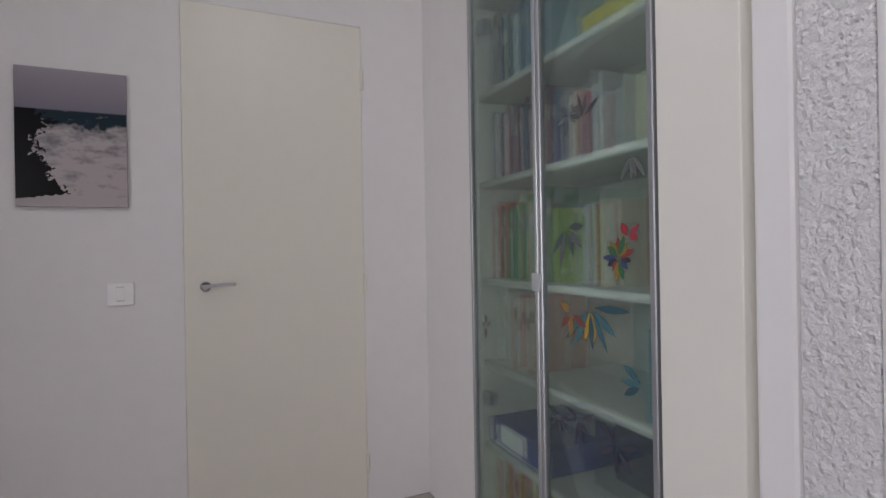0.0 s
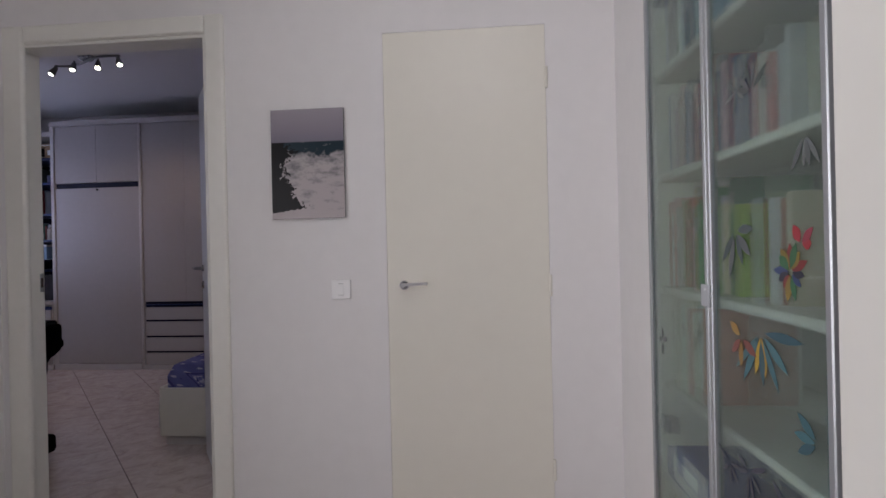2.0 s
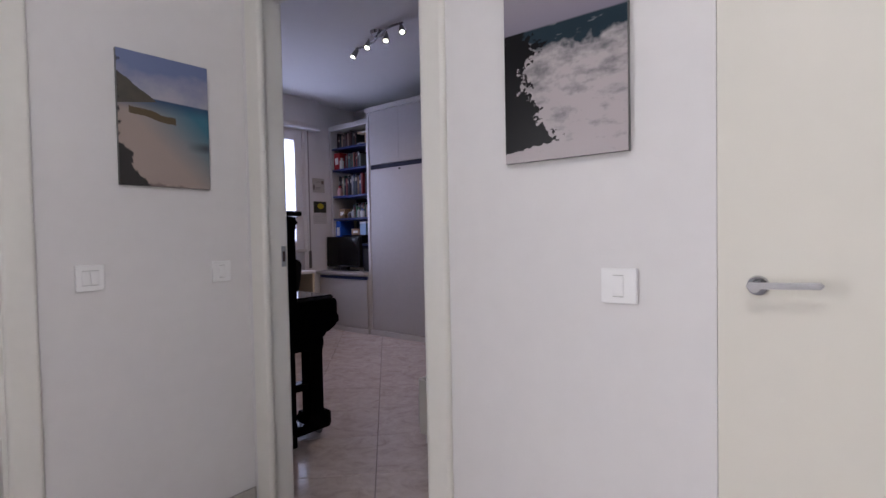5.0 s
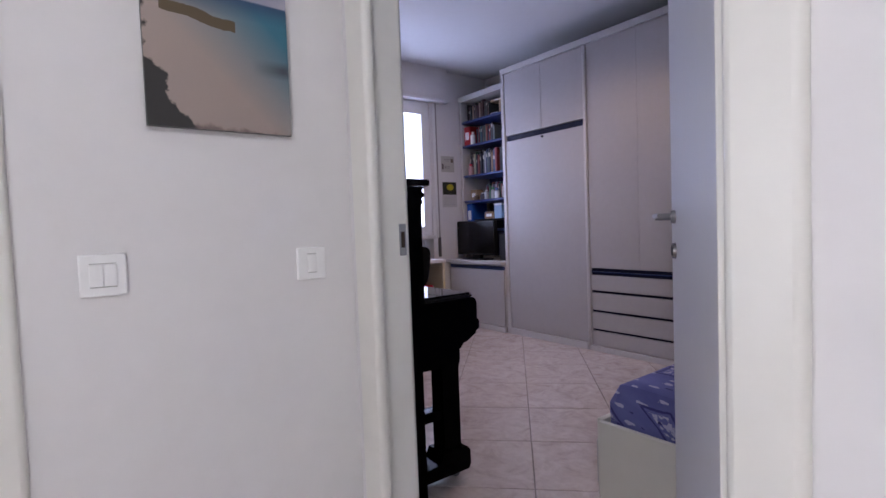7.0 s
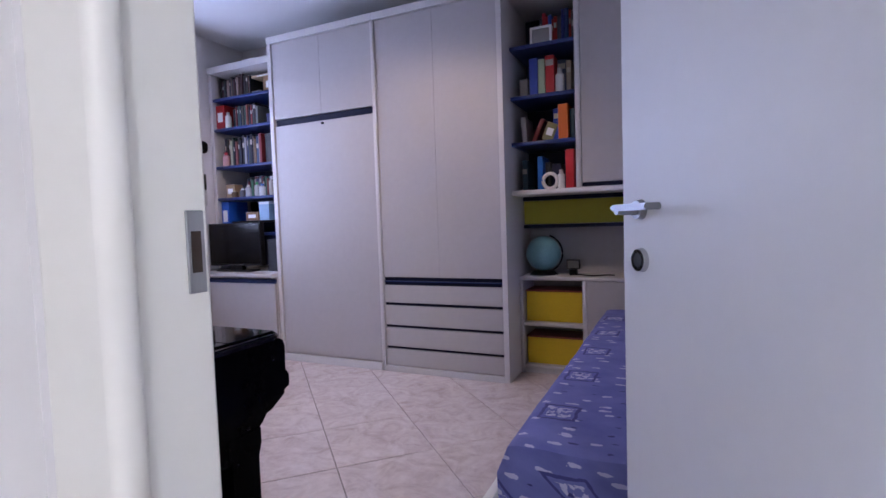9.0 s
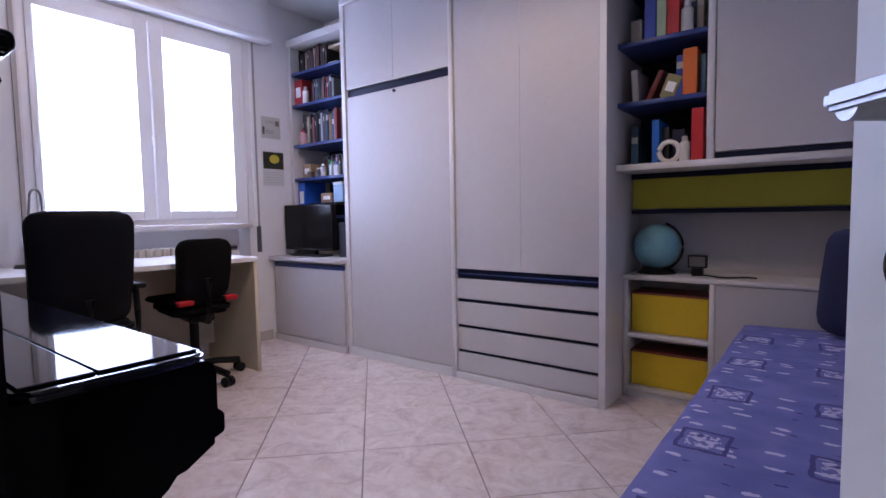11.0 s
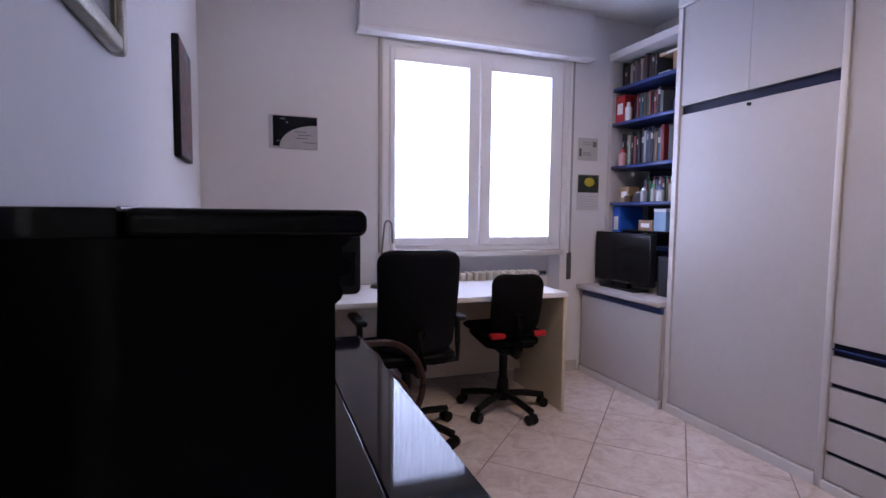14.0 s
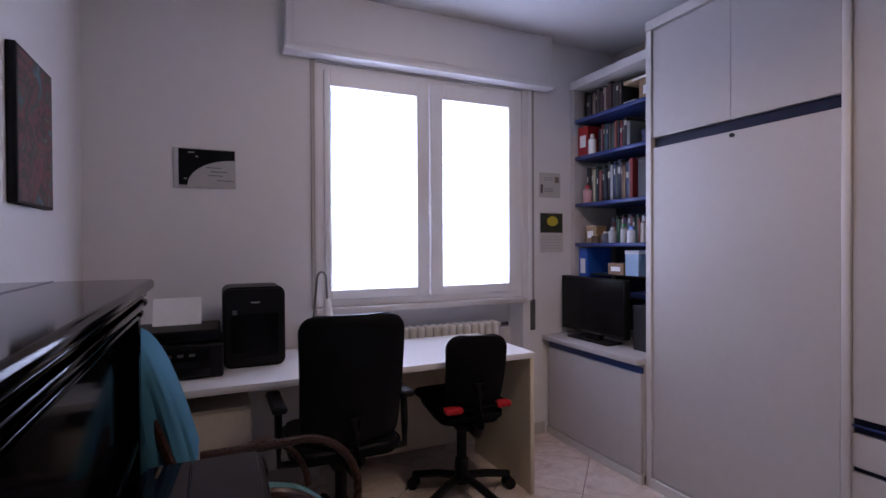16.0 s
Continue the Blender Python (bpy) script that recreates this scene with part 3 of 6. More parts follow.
def door_lining(name, axis, a0, a1, w0, w1, h, face, back, label, cover=0.006):
    """Lining, and architraves on both faces of a wall; axis is the wall's run."""
    e = thing(name, (0, 0, 0), label, "door frame", kind="structure")

    def bx(u0, u1, v0, v1, z0, z1, bev=0.012):
        return B(u0, u1, v0, v1, z0, z1, bevel=bev, seg=3) if axis == "x" else B(v0, v1, u0, u1, z0, z1, bevel=bev, seg=3)
    t = 0.018
    part("jamb", bx(a0, a0 + t, w0, w1, 0, h, 0.003), WHITE_LAC, e)
    part("jamb", bx(a1 - t, a1, w0, w1, 0, h, 0.003), WHITE_LAC, e)
    part("head", bx(a0 + t, a1 - t, w0, w1, h - t, h, 0.003), WHITE_LAC, e)
    for v0, v1 in ((w0 - face, w0 + 0.014), (w1 - 0.014, w1 + back)):
        lip = cover if v0 < w0 else 0.006
        part("architrave", bx(a0 - 0.075 + 0.03 * (lip > 0.01), a0 + lip, v0, v1, 0, h + 0.07), WHITE_LAC, e)
        part("architrave", bx(a1 - 0.006, a1 + 0.075, v0, v1, 0, h + 0.07), WHITE_LAC, e)
        part("architrave", bx(a0 + lip + 0.0005, a1 - 0.0065, v0 + 0.002, v1, h - 0.006, h + 0.0695), WHITE_LAC, e)
    return e


study_frame = door_lining("door_frame_1", "x", OL, OR, HY, SY, OH, 0.016, 0.016, "cream white rounded frame of the study doorway", cover=0.05)
part("strike_plate", B(OL + 0.018, OL + 0.021, 3.284, 3.304, 0.985, 1.065, 0.001), ALU, study_frame, "grey steel strike plate")
part("strike_hole", B(OL + 0.0208, OL + 0.0216, 3.288, 3.299, 1.005, 1.045), paint((0.035, 0.022, 0.015)), study_frame)
bed_frame_door = door_lining("door_frame_2", "y", BL, BR, HWX - 0.105, HWX, OH, 0.016, 0.016, "cream white frame of the bedroom doorway")


def lever(parent, origin, along, out, size=0.110, metal=CHROME, hook=0.0):
    """Chrome lever on a round rose. along: the lever's way; out: away from the leaf."""
    o, a, n = Vector(origin), Vector(along).normalized(), Vector(out).normalized()
    s = n.cross(a)
    h = part("door_handle", cyl(bmesh.new(), o, o + n * 0.011, 0.0185, 0.0165, 24), metal, parent, "chrome lever handle")
    bm = bmesh.new()
    cyl(bm, o + n * 0.010, o + n * 0.05, 0.0095, 0.0085, 16)
    c = o + n * 0.05 + Vector((0, 0, 0.004))
    m = Matrix((a, n, s)).transposed().to_4x4()
    m.translation = c + a * (size / 2 - 0.012)
    vs = bmesh.ops.create_cube(bm, size=1, matrix=m @ Matrix.Diagonal((size, 0.012, 0.0115, 1)))["verts"]
    bmesh.ops.bevel(bm, geom=list({e for v in vs for e in v.link_edges}), offset=0.003, segments=2, affect="EDGES")
    if hook:
        # the end turns back to the leaf
        m2 = m.copy()
        m2.translation = c + a * (size - 0.0185) - n * hook / 2
        vs = bmesh.ops.create_cube(bm, size=1, matrix=m2 @ Matrix.Diagonal((0.012, hook, 0.0115, 1)))["verts"]
        bmesh.ops.bevel(bm, geom=list({e for v in vs for e in v.link_edges}), offset=0.002, segments=2, affect="EDGES")
    k = part("lever", bm, CHROME_LIT if metal == CHROME else metal)
    k.parent = h
    k.matrix_parent_inverse = h.matrix_world.inverted()
    return h


# shut cream door in the hall
d = thing("door_1", (0.125, 3.21, 0), "shut flush cream door with a chrome lever", "door", kind="structure")
part("leaf", B(CL + 0.0006, CR - 0.0006, HY + 0.0015, HY + 0.045, 0.006, CH - 0.0006, 0.0006), CREAM, d)
part("stop", B(CL, CR, HY + 0.0455, SY, 0, CH), CREAM, d)
lever(d, (-0.123, HY + 0.0015, 0.995), (1, 0, 0.04), (0, -1, 0))
for z in (1.78, 0.985, 0.28):
    part("hinge", cyl(bmesh.new(), (CR + 0.001, HY - 0.004, z - 0.04), (CR + 0.001, HY - 0.004, z + 0.04), 0.006, seg=10), CREAM, d)

# study door, half open into the room
HINGE, FREE = Vector((-0.925, 3.335, 0)), Vector((-1.405, 3.985, 0))
LEAFDIR = (FREE - HINGE).normalized()
LEN = (FREE - HINGE).length
turn = math.degrees(math.atan2(LEAFDIR.y, LEAFDIR.x))
d = thing("door_2", (0, 0, 0), "white study door half open with chrome lever and lock", "door", kind="structure")
part("leaf", B(0, LEN, -0.04, 0, 0.008, 2.02, 0.003, 2), LEAF_WHITE, d)
lever(d, (LEN - 0.06, 0.0, 1.057), (-1, 0, 0), (0, 1, 0), metal=CHROME_DIM, hook=0.024)
lever(d, (LEN - 0.06, -0.04, 1.057), (-1, 0, 0), (0, -1, 0), metal=CHROME_DIM, hook=0.024)
for n in (1, -1):
    y = 0.0 if n > 0 else -0.04
    r = part("lock_rose", cyl(bmesh.new(), (LEN - 0.06, y, 0.965), (LEN - 0.06, y + n * 0.009, 0.965), 0.0225, 0.020, 28), CHROME, d, "round chrome lock rose")
    k = part("keyhole", cyl(bmesh.new(), (LEN - 0.06, y + n * 0.0075, 0.965), (LEN - 0.06, y + n * 0.0095, 0.965), 0.0135, 0.013, 20), BLACK_PLASTIC)
    k.parent = r
part("lock_edge_plate", B(LEN - 0.0005, LEN + 0.0015, -0.031, -0.009, 0.93, 1.10), CHROME, d)
d.matrix_world = pose(HINGE.x, HINGE.y, 0, 0, 0, turn)
LEAF = d

# ---- hall things ----
def photo(name, corners, normal, material, label):
    """A frameless mounted photograph with its board."""
    bl, br, tr, tl = [Vector(c) for c in corners]
    n = Vector(normal)
    e = thing(name, (bl + br) / 2, label, "picture")
    bm = bmesh.new()
    F = [bm.verts.new(p + n * 0.014) for p in (bl, br, tr, tl)]
    K = [bm.verts.new(p + n * 0.001) for p in (bl, br, tr, tl)]
    bm.faces.new(F), bm.faces.new(K[::-1])
    for i in range(4):
        bm.faces.new((F[i], K[i], K[(i + 1) % 4], F[(i + 1) % 4]))
    part("board", bm, GREY_METAL, e)
    q = quad_uv("print", [p + n * 0.0155 for p in (bl, br, tr, tl)], material, e)
    return e


photo("surf_picture", [(-0.643, HY, 1.266), (-0.349, HY, 1.266), (-0.349, HY, 1.698), (-0.643, HY, 1.698)], (0, -1, 0), SURF, "frameless photograph of surf breaking on black rocks")
photo("beach_picture", [(HWX, 2.757, 1.280), (HWX, 3.052, 1.280), (HWX, 3.052, 1.718), (HWX, 2.757, 1.718)], (1, 0, 0), BEACH, "frameless photograph of a turquoise beach with rocks")


def switch(name, place, axis, w, h, keys, label):
    e = thing(name, place, label, "switch", group="wall switches")
    x, y, z = place

    def bx(u0, u1, o0, o1, z0, z1, bev):
        return B(x + u0, x + u1, y - o1, y - o0, z + z0, z + z1, bevel=bev, seg=2) if axis == "x" else B(x + o0, x + o1, y + u0, y + u1, z + z0, z + z1, bevel=bev, seg=2)
    part("plate", bx(-w / 2, w / 2, 0.0, 0.010, -h / 2, h / 2, 0.003), WHITE_PLASTIC, e)
    kw = 0.022
    for i in range(keys):
        u = (i - (keys - 1) / 2) * (kw + 0.001)
        part("rocker", bx(u - kw / 2, u + kw / 2, 0.010, 0.0135, -0.021, 0.021, 0.001), WHITE_PLASTIC, e)
    part("slot", bx(-keys * kw / 2, keys * kw / 2, 0.0095, 0.0112, -0.0235, -0.0218, 0), paint((0.45, 0.45, 0.44)), e)
    part("slot", bx(-keys * kw / 2, keys * kw / 2, 0.0095, 0.0112, 0.0218, 0.0235, 0), paint((0.45, 0.45, 0.44)), e)
    return e


switch("light_switch", (-0.375, HY, 0.983), "x", 0.076, 0.076, 1, "white square light switch beside the cream door")
switch("light_switch", (HWX, 2.667, 0.985), "y", 0.078, 0.082, 2, "white square double light switch under the beach picture")
switch("light_switch", (HWX, 3.089, 0.978), "y", 0.072, 0.078, 1, "white square light switch beside the study doorway")

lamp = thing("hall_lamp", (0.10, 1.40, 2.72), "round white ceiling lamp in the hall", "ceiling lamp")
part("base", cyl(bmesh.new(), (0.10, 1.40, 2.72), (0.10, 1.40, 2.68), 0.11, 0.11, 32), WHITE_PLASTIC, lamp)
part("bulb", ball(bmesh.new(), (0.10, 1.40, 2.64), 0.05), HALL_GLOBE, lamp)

# glazed bookcase in its niche
FX, Y0, Y1, YM = 0.64, 1.935, 2.668, 2.300
bk = thing("glass_bookcase", (0.8, 2.3, 0), "tall white bookcase with greenish glass doors, full of books", "bookcase")
part("side_panel", B(FX + 0.022, 1.0, Y0 + 0.004, Y0 + 0.024, 0, 2.30), PANEL_WHITE, bk)
part("side_panel", B(FX + 0.022, 1.0, Y1 - 0.024, Y1 - 0.004, 0, 2.30), PANEL_WHITE, bk)
part("back_panel", B(0.99, 1.005, Y0 + 0.024, Y1 - 0.024, 0, 2.30), PANEL_WHITE, bk)
SHELVES = (0.03, 0.275, 0.515, 0.760, 1.012, 1.305, 1.570, 1.86, 2.26)
for z in SHELVES:
    part("shelf", B(FX + 0.03, 0.99, Y0 + 0.024, Y1 - 0.024, z - 0.009, z + 0.009), PANEL_WHITE, bk)
for a, b in ((YM + 0.002, Y1), (Y0, YM - 0.002)):
    dr = pane = part("glass_door", B(FX + 0.006, FX + 0.010, a + 0.012, b - 0.012, 0.045, 2.265), CABINET_GLASS, bk, "greenish glass door pane in an aluminium frame")
    for y0, y1, z0, z1 in ((a, a + 0.014, 0.03, 2.28), (b - 0.014, b, 0.03, 2.28), (a + 0.014, b - 0.014, 0.03, 0.048), (a + 0.014, b - 0.014, 2.262, 2.28)):
        k = part("door_rail", B(FX, FX + 0.018, y0, y1, z0, z1, 0.002), ALU)
        k.parent = dr
k = part("door_clip", B(FX - 0.006, FX + 0.001, YM - 0.014, YM + 0.022, 1.005, 1.050, 0.002), paint((0.36, 0.37, 0.39)), bk, "small grey plastic door catch")
for z in (0.66, 1.78):
    part("cup_hinge", B(FX + 0.02, FX + 0.05, Y1 - 0.075, Y1 - 0.03, z - 0.02, z + 0.02, 0.006, 2), ALU, bk)
solo("filler_panel", B(FX + 0.004, FX + 0.16, 1.772, Y0 - 0.004, 0, 2.34, 0.002), PANEL_WHITE, "tall plain cream panel beside the glazed bookcase", "panel")

# coloured flat petals stand in for clear floral cut-outs in the frosted glass
def petal_spray(name, y, z, size, colors, n, seed, label, spread, fat):
    rnd = random.Random(seed)
    e = thing(name, (FX, y, z), label, "sticker", group="glass stickers")
    for i in range(n):
        a = spread[0] + (spread[1] - spread[0]) * (i + rnd.uniform(-0.25, 0.25)) / (n - 1)
        L_, w = size * rnd.uniform(0.6, 1.0), size * fat * rnd.uniform(0.75, 1.1)
        d_, s_ = Vector((0, math.sin(a), math.cos(a))), Vector((0, math.cos(a), -math.sin(a)))
        o = Vector((FX + 0.0045 - 0.0001 * i, y, z)) + d_ * size * 0.12
        bm = bmesh.new()
        ring = [bm.verts.new(o + d_ * L_ * t + s_ * w * math.sin(math.pi * t) * sg) for sg, ts in ((1, (0, .2, .4, .6, .8)), (-1, (1, .8, .6, .4, .2))) for t in ts]
        f_ = bm.faces.new(ring)
        ext = bmesh.ops.extrude_face_region(bm, geom=[f_])["geom"]
        for v in ext:
            if isinstance(v, bmesh.types.BMVert):
                v.co.x += 0.0006
        part("petal", bm, paint(colors[i % len(colors)]), e)
    return e


GREYS = [(0.09, 0.10, 0.10), (0.12, 0.13, 0.13)]
TEALS = [(0.04, 0.11, 0.13), (0.05, 0.13, 0.15), (0.03, 0.08, 0.10)]
INKS = [(0.035, 0.038, 0.06), (0.045, 0.045, 0.07)]
WHEEL = [(0.18, 0.03, 0.03), (0.20, 0.14, 0.03), (0.03, 0.11, 0.05), (0.03, 0.05, 0.13), (0.02, 0.02, 0.04)]
petal_spray("flower_cutout", 2.117, 0.985, 0.105, TEALS, 6, 2, "turquoise petals for a clear drooping flower in the glass door", (2.2, 4.6), 0.085)
petal_spray("flower_cutout", 2.180, 0.965, 0.05, [(0.24, 0.13, 0.03), (0.17, 0.05, 0.04)], 4, 3, "small orange petals for a clear leaf in the glass door", (1.2, 4.4), 0.2)
petal_spray("flower_cutout", 2.163, 0.735, 0.058, INKS, 6, 4, "dark navy petals for a clear flower in the glass door", (1.3, 5.0), 0.08)
petal_spray("flower_cutout", 2.235, 0.72, 0.045, INKS, 5, 8, "dark navy petals for a clear leaf in the glass door", (1.3, 5.0), 0.10)
petal_spray("flower_cutout", 2.045, 0.715, 0.07, INKS, 5, 9, "dark navy petals for a clear flower in the glass door", (0.9, 4.9), 0.10)
petal_spray("flower_cutout", 2.195, 1.155, 0.085, [(0.05, 0.07, 0.07), (0.08, 0.09, 0.09)], 5, 10, "slim dark grey petals for a clear leaf in the glass door", (2.4, 4.6), 0.10)
petal_spray("flower_cutout", 1.990, 1.285, 0.060, GREYS, 4, 13, "hanging grey petals for a clear leaf in the glass door", (2.6, 3.8), 0.09)
petal_spray("flower_cutout", 2.130, 1.385, 0.060, [(0.05, 0.06, 0.06), (0.09, 0.09, 0.10)], 5, 14, "dark petals for a clear fan of leaves in the glass door", (5.4, 7.6), 0.09)
petal_spray("flower_cutout", 2.005, 1.128, 0.034, [(0.26, 0.02, 0.03), (0.22, 0.03, 0.05)], 3, 15, "red petals for a clear flower in the glass door", (4.6, 6.6), 0.26)
petal_spray("flower_cutout", 2.115, 0.985, 0.085, [(0.40, 0.26, 0.03), (0.33, 0.20, 0.04)], 2, 16, "yellow petals for a clear drooping leaf in the glass door", (2.9, 3.3), 0.10)
petal_spray("flower_cutout", 2.030, 1.088, 0.042, WHEEL, 13, 5, "many-coloured petals for a clear round flower in the glass door", (0, 6.0), 0.2)
petal_spray("flower_cutout", 1.975, 0.853, 0.06, TEALS, 3, 11, "turquoise petals for a clear leaf in the glass door", (1.0, 2.2), 0.13)
petal_spray("flower_cutout", 2.18, 1.40, 0.045, GREYS, 5, 7, "grey petals for a clear flower in the glass door", (1.0, 5.2), 0.11)
petal_spray("flower_cutout", 2.585, 0.885, 0.035, GREYS, 4, 12, "small grey petals for a clear leaf in the glass door", (0, 5.0), 0.2)


def tome(x0, x1, y0, y1, z0, z1, color, axis, lean=0.0, label="", group=""):
    """A book standing with its spine to the front: pages and cover as parts. axis: the way that its spine faces."""
    e = thing("book", ((x0 + x1) / 2, (y0 + y1) / 2, z0), label, "book", group)
    t = 0.0025
    if axis == "y":
        cover, pages = B(x0, x1, y0, y1, z0, z1, 0.0015), B(x0 + t, x1 - t, y0 + 0.004, y1 + 0.001, z0 + 0.003, z1 + 0.0006)
    else:
        cover, pages = B(x0, x1, y0, y1, z0, z1, 0.0015), B(x0 + 0.004, x1 + 0.001, y0 + t, y1 - t, z0 + 0.003, z1 + 0.0006)
    part("cover", cover, paint(color), e)
    part("pages", pages, PAPER, e)
    rnd = random.Random(int(abs(x0 * 917 + y0 * 331 + z0 * 77) * 10))
    h = z1 - z0
    if rnd.random() < 0.4 and h > 0.12:
        zb = z0 + h * rnd.uniform(0.55, 0.75)
        band = B(x0 + 0.003, x1 - 0.003, y0 - 0.0008, y0 + 0.001, zb, zb + h * 0.16) if axis == "y" else B(x0 - 0.0008, x0 + 0.001, y0 + 0.003, y1 - 0.003, zb, zb + h * 0.16)
        part("spine_label", band, paint((0.42, 0.39, 0.34)) if sum(color) < 1.2 else paint((0.12, 0.10, 0.10)), e)
    if lean:
        e.rotation_euler = (0, lean, 0) if axis == "y" else (lean, 0, 0)
    return e


def book_row(a0, a1, front, z, depth, hmin, hmax, colors, seed, axis, label, group, fill=1.0, lean_last=False, tmin=0.010, tmax=0.030):
    rnd = random.Random(seed)
    a = a0
    end = a0 + (a1 - a0) * fill
    while a < end - tmin:
        t = min(rnd.uniform(tmin, tmax), a1 - a - 0.001)
        h, dp = rnd.uniform(hmin, hmax), depth * rnd.uniform(0.85, 1.0)
        off = rnd.uniform(0, 0.012)
        c = rnd.choice(colors)
        c = tuple(max(0.004, x * rnd.uniform(0.75, 1.2)) for x in c)
        ln = rnd.choice((0, 0, 0, 0.05)) if lean_last else 0
        if axis == "y":
            tome(a, a + t - 0.001, front + off, front + off + dp, z, z + h, c, "y", ln, label, group)
        else:
            tome(front + off, front + off + dp, a, a + t - 0.001, z, z + h, c, "x", ln, label, group)
        a += t


HALLB = "books in the glazed bookcase"
PALE = [(0.60, 0.58, 0.55), (0.55, 0.12, 0.10), (0.10, 0.30, 0.45), (0.62, 0.55, 0.38), (0.45, 0.48, 0.50), (0.08, 0.12, 0.25), (0.62, 0.60, 0.58), (0.30, 0.45, 0.25)]
GREENS = [(0.08, 0.28, 0.08), (0.42, 0.42, 0.06), (0.62, 0.62, 0.58), (0.60, 0.60, 0.56), (0.45, 0.08, 0.06), (0.08, 0.22, 0.14)]
bx = FX + 0.075
book_row(2.34, 2.62, bx, 1.579, 0.18, 0.20, 0.27, [(0.10, 0.28, 0.42), (0.35, 0.45, 0.5), (0.62, 0.62, 0.62), (0.05, 0.08, 0.12)], 11, "x", "bluish book standing behind glass", HALLB, tmin=0.02, tmax=0.045)
book_row(2.32, 2.62, bx, 1.314, 0.18, 0.17, 0.22, [(0.05, 0.10, 0.25), (0.35, 0.10, 0.15), (0.5, 0.2, 0.15), (0.6, 0.55, 0.5)], 12, "x", "dark coloured book standing behind glass", HALLB)
book_row(2.16, 2.28, bx, 1.314, 0.18, 0.16, 0.21, [(0.6, 0.6, 0.58), (0.45, 0.08, 0.08), (0.62, 0.58, 0.5)], 13, "x", "pale book standing behind glass", HALLB)
book_row(1.97, 2.12, bx + 0.04, 1.314, 0.16, 0.15, 0.20, [(0.62, 0.55, 0.45), (0.6, 0.6, 0.58)], 14, "x", "cream book standing behind glass", HALLB, tmin=0.03, tmax=0.06)
book_row(2.32, 2.62, bx, 1.021, 0.18, 0.19, 0.25, GREENS, 15, "x", "green and yellow book standing behind glass", HALLB)
book_row(2.155, 2.25, bx, 1.021, 0.18, 0.17, 0.23, [(0.62, 0.60, 0.56), (0.62, 0.57, 0.50), (0.6, 0.6, 0.6), (0.62, 0.6, 0.58), (0.45, 0.08, 0.06)], 16, "x", "cream and red book standing behind glass", HALLB, lean_last=True)
book_row(1.965, 2.03, bx, 1.021, 0.18, 0.18, 0.22, [(0.06, 0.22, 0.45), (0.62, 0.62, 0.6), (0.62, 0.6, 0.58), (0.5, 0.10, 0.05), (0.03, 0.03, 0.04)], 21, "x", "blue and orange book standing behind glass", HALLB)
book_row(2.42, 2.60, bx, 0.769, 0.18, 0.19, 0.23, [(0.62, 0.6, 0.56), (0.5, 0.3, 0.22), (0.6, 0.54, 0.46)], 18, "x", "pale book with red lettering behind glass", HALLB)
book_row(2.33, 2.62, bx, 0.284, 0.18, 0.17, 0.21, [(0.5, 0.1, 0.12), (0.55, 0.45, 0.1), (0.6, 0.6, 0.58)], 19, "x", "red and yellow book behind glass", HALLB)
solo("yellow_magazine_stack", B(FX + 0.055, FX + 0.28, 1.97, 2.19, 1.5885, 1.632, 0.004), paint((0.62, 0.5, 0.03)), "yellow covered magazines lying on the shelf", "magazines")
w = thing("folded_leaflet", (FX + 0.1, 2.1, 1.58), "white leaflet lying on the shelf", "leaflet")
part("sheet", B(FX + 0.05, FX + 0.2, 1.98, 2.24, 1.580, 1.588), PAPER, w)
b = thing("blue_box_file", (0.8, 2.48, 0.525), "blue ring binder lying flat with a white label", "binder")
part("cover", B(FX + 0.05, FX + 0.31, 2.33, 2.63, 0.525, 0.60, 0.004), paint((0.03, 0.06, 0.28)), b)
part("label_panel", B(FX + 0.0485, FX + 0.051, 2.44, 2.58, 0.535, 0.592), PAPER, b, "white paper spine label")
b = thing("turquoise_box", (0.75, 1.99, 0.769), "turquoise book standing at the shelf end", "book")
part("cover", B(FX + 0.05, FX + 0.22, 1.965, 2.005, 0.769, 0.95, 0.003), paint((0.03, 0.22, 0.30)), b)

b = thing("turquoise_folder", (0.93, 2.08, 0.769), "large turquoise folder standing at the back of the shelf", "folder")
part("cover", B(0.90, 0.935, 1.985, 2.19, 0.7695, 0.985, 0.003), paint((0.04, 0.24, 0.28)), b)
# box added to give the low shelf its dark navy interior
b = thing("navy_back_box", (0.9, 2.14, 0.525), "dark navy box at the back of the low shelf", "box file")
part("body", B(0.84, 0.985, 2.03, 2.27, 0.5245, 0.735, 0.003), paint((0.02, 0.025, 0.055)), b)
part("lid", B(0.838, 0.987, 2.028, 2.272, 0.715, 0.738, 0.003), paint((0.025, 0.03, 0.065)), b)

# ---- study: fitted wall furniture ----
F0, DF = 6.012, 6.022                            # carcass edges, door faces


def groove(parent, x0, x1, z0, z1, y=None):
    return part("finger_groove", B(x0, x1, (y or DF) + 0.019, (y or DF) + 0.034, z0, z1), NAVY, parent, "navy recessed grip groove")


fb = thing("fold_bed_unit", (-3.68, 6.3, 0), "tall grey fold-away bed unit with navy groove", "cupboard")
part("side_panel", B(-4.172, -4.136, F0, 6.60, 0, 2.455, 0.002), EDGE_WHITE, fb)
part("back_panel", B(-4.136, -3.238, 6.58, 6.60, 0, 2.455), GREY_LAM, fb)
part("plinth", B(-4.136, -3.238, 6.006, 6.03, 0, 0.055, 0.002), EDGE_WHITE, fb)
part("bed_front", B(-4.132, -3.241, DF, DF + 0.02, 0.06, 1.826, 0.002), GREY_LAM, fb)
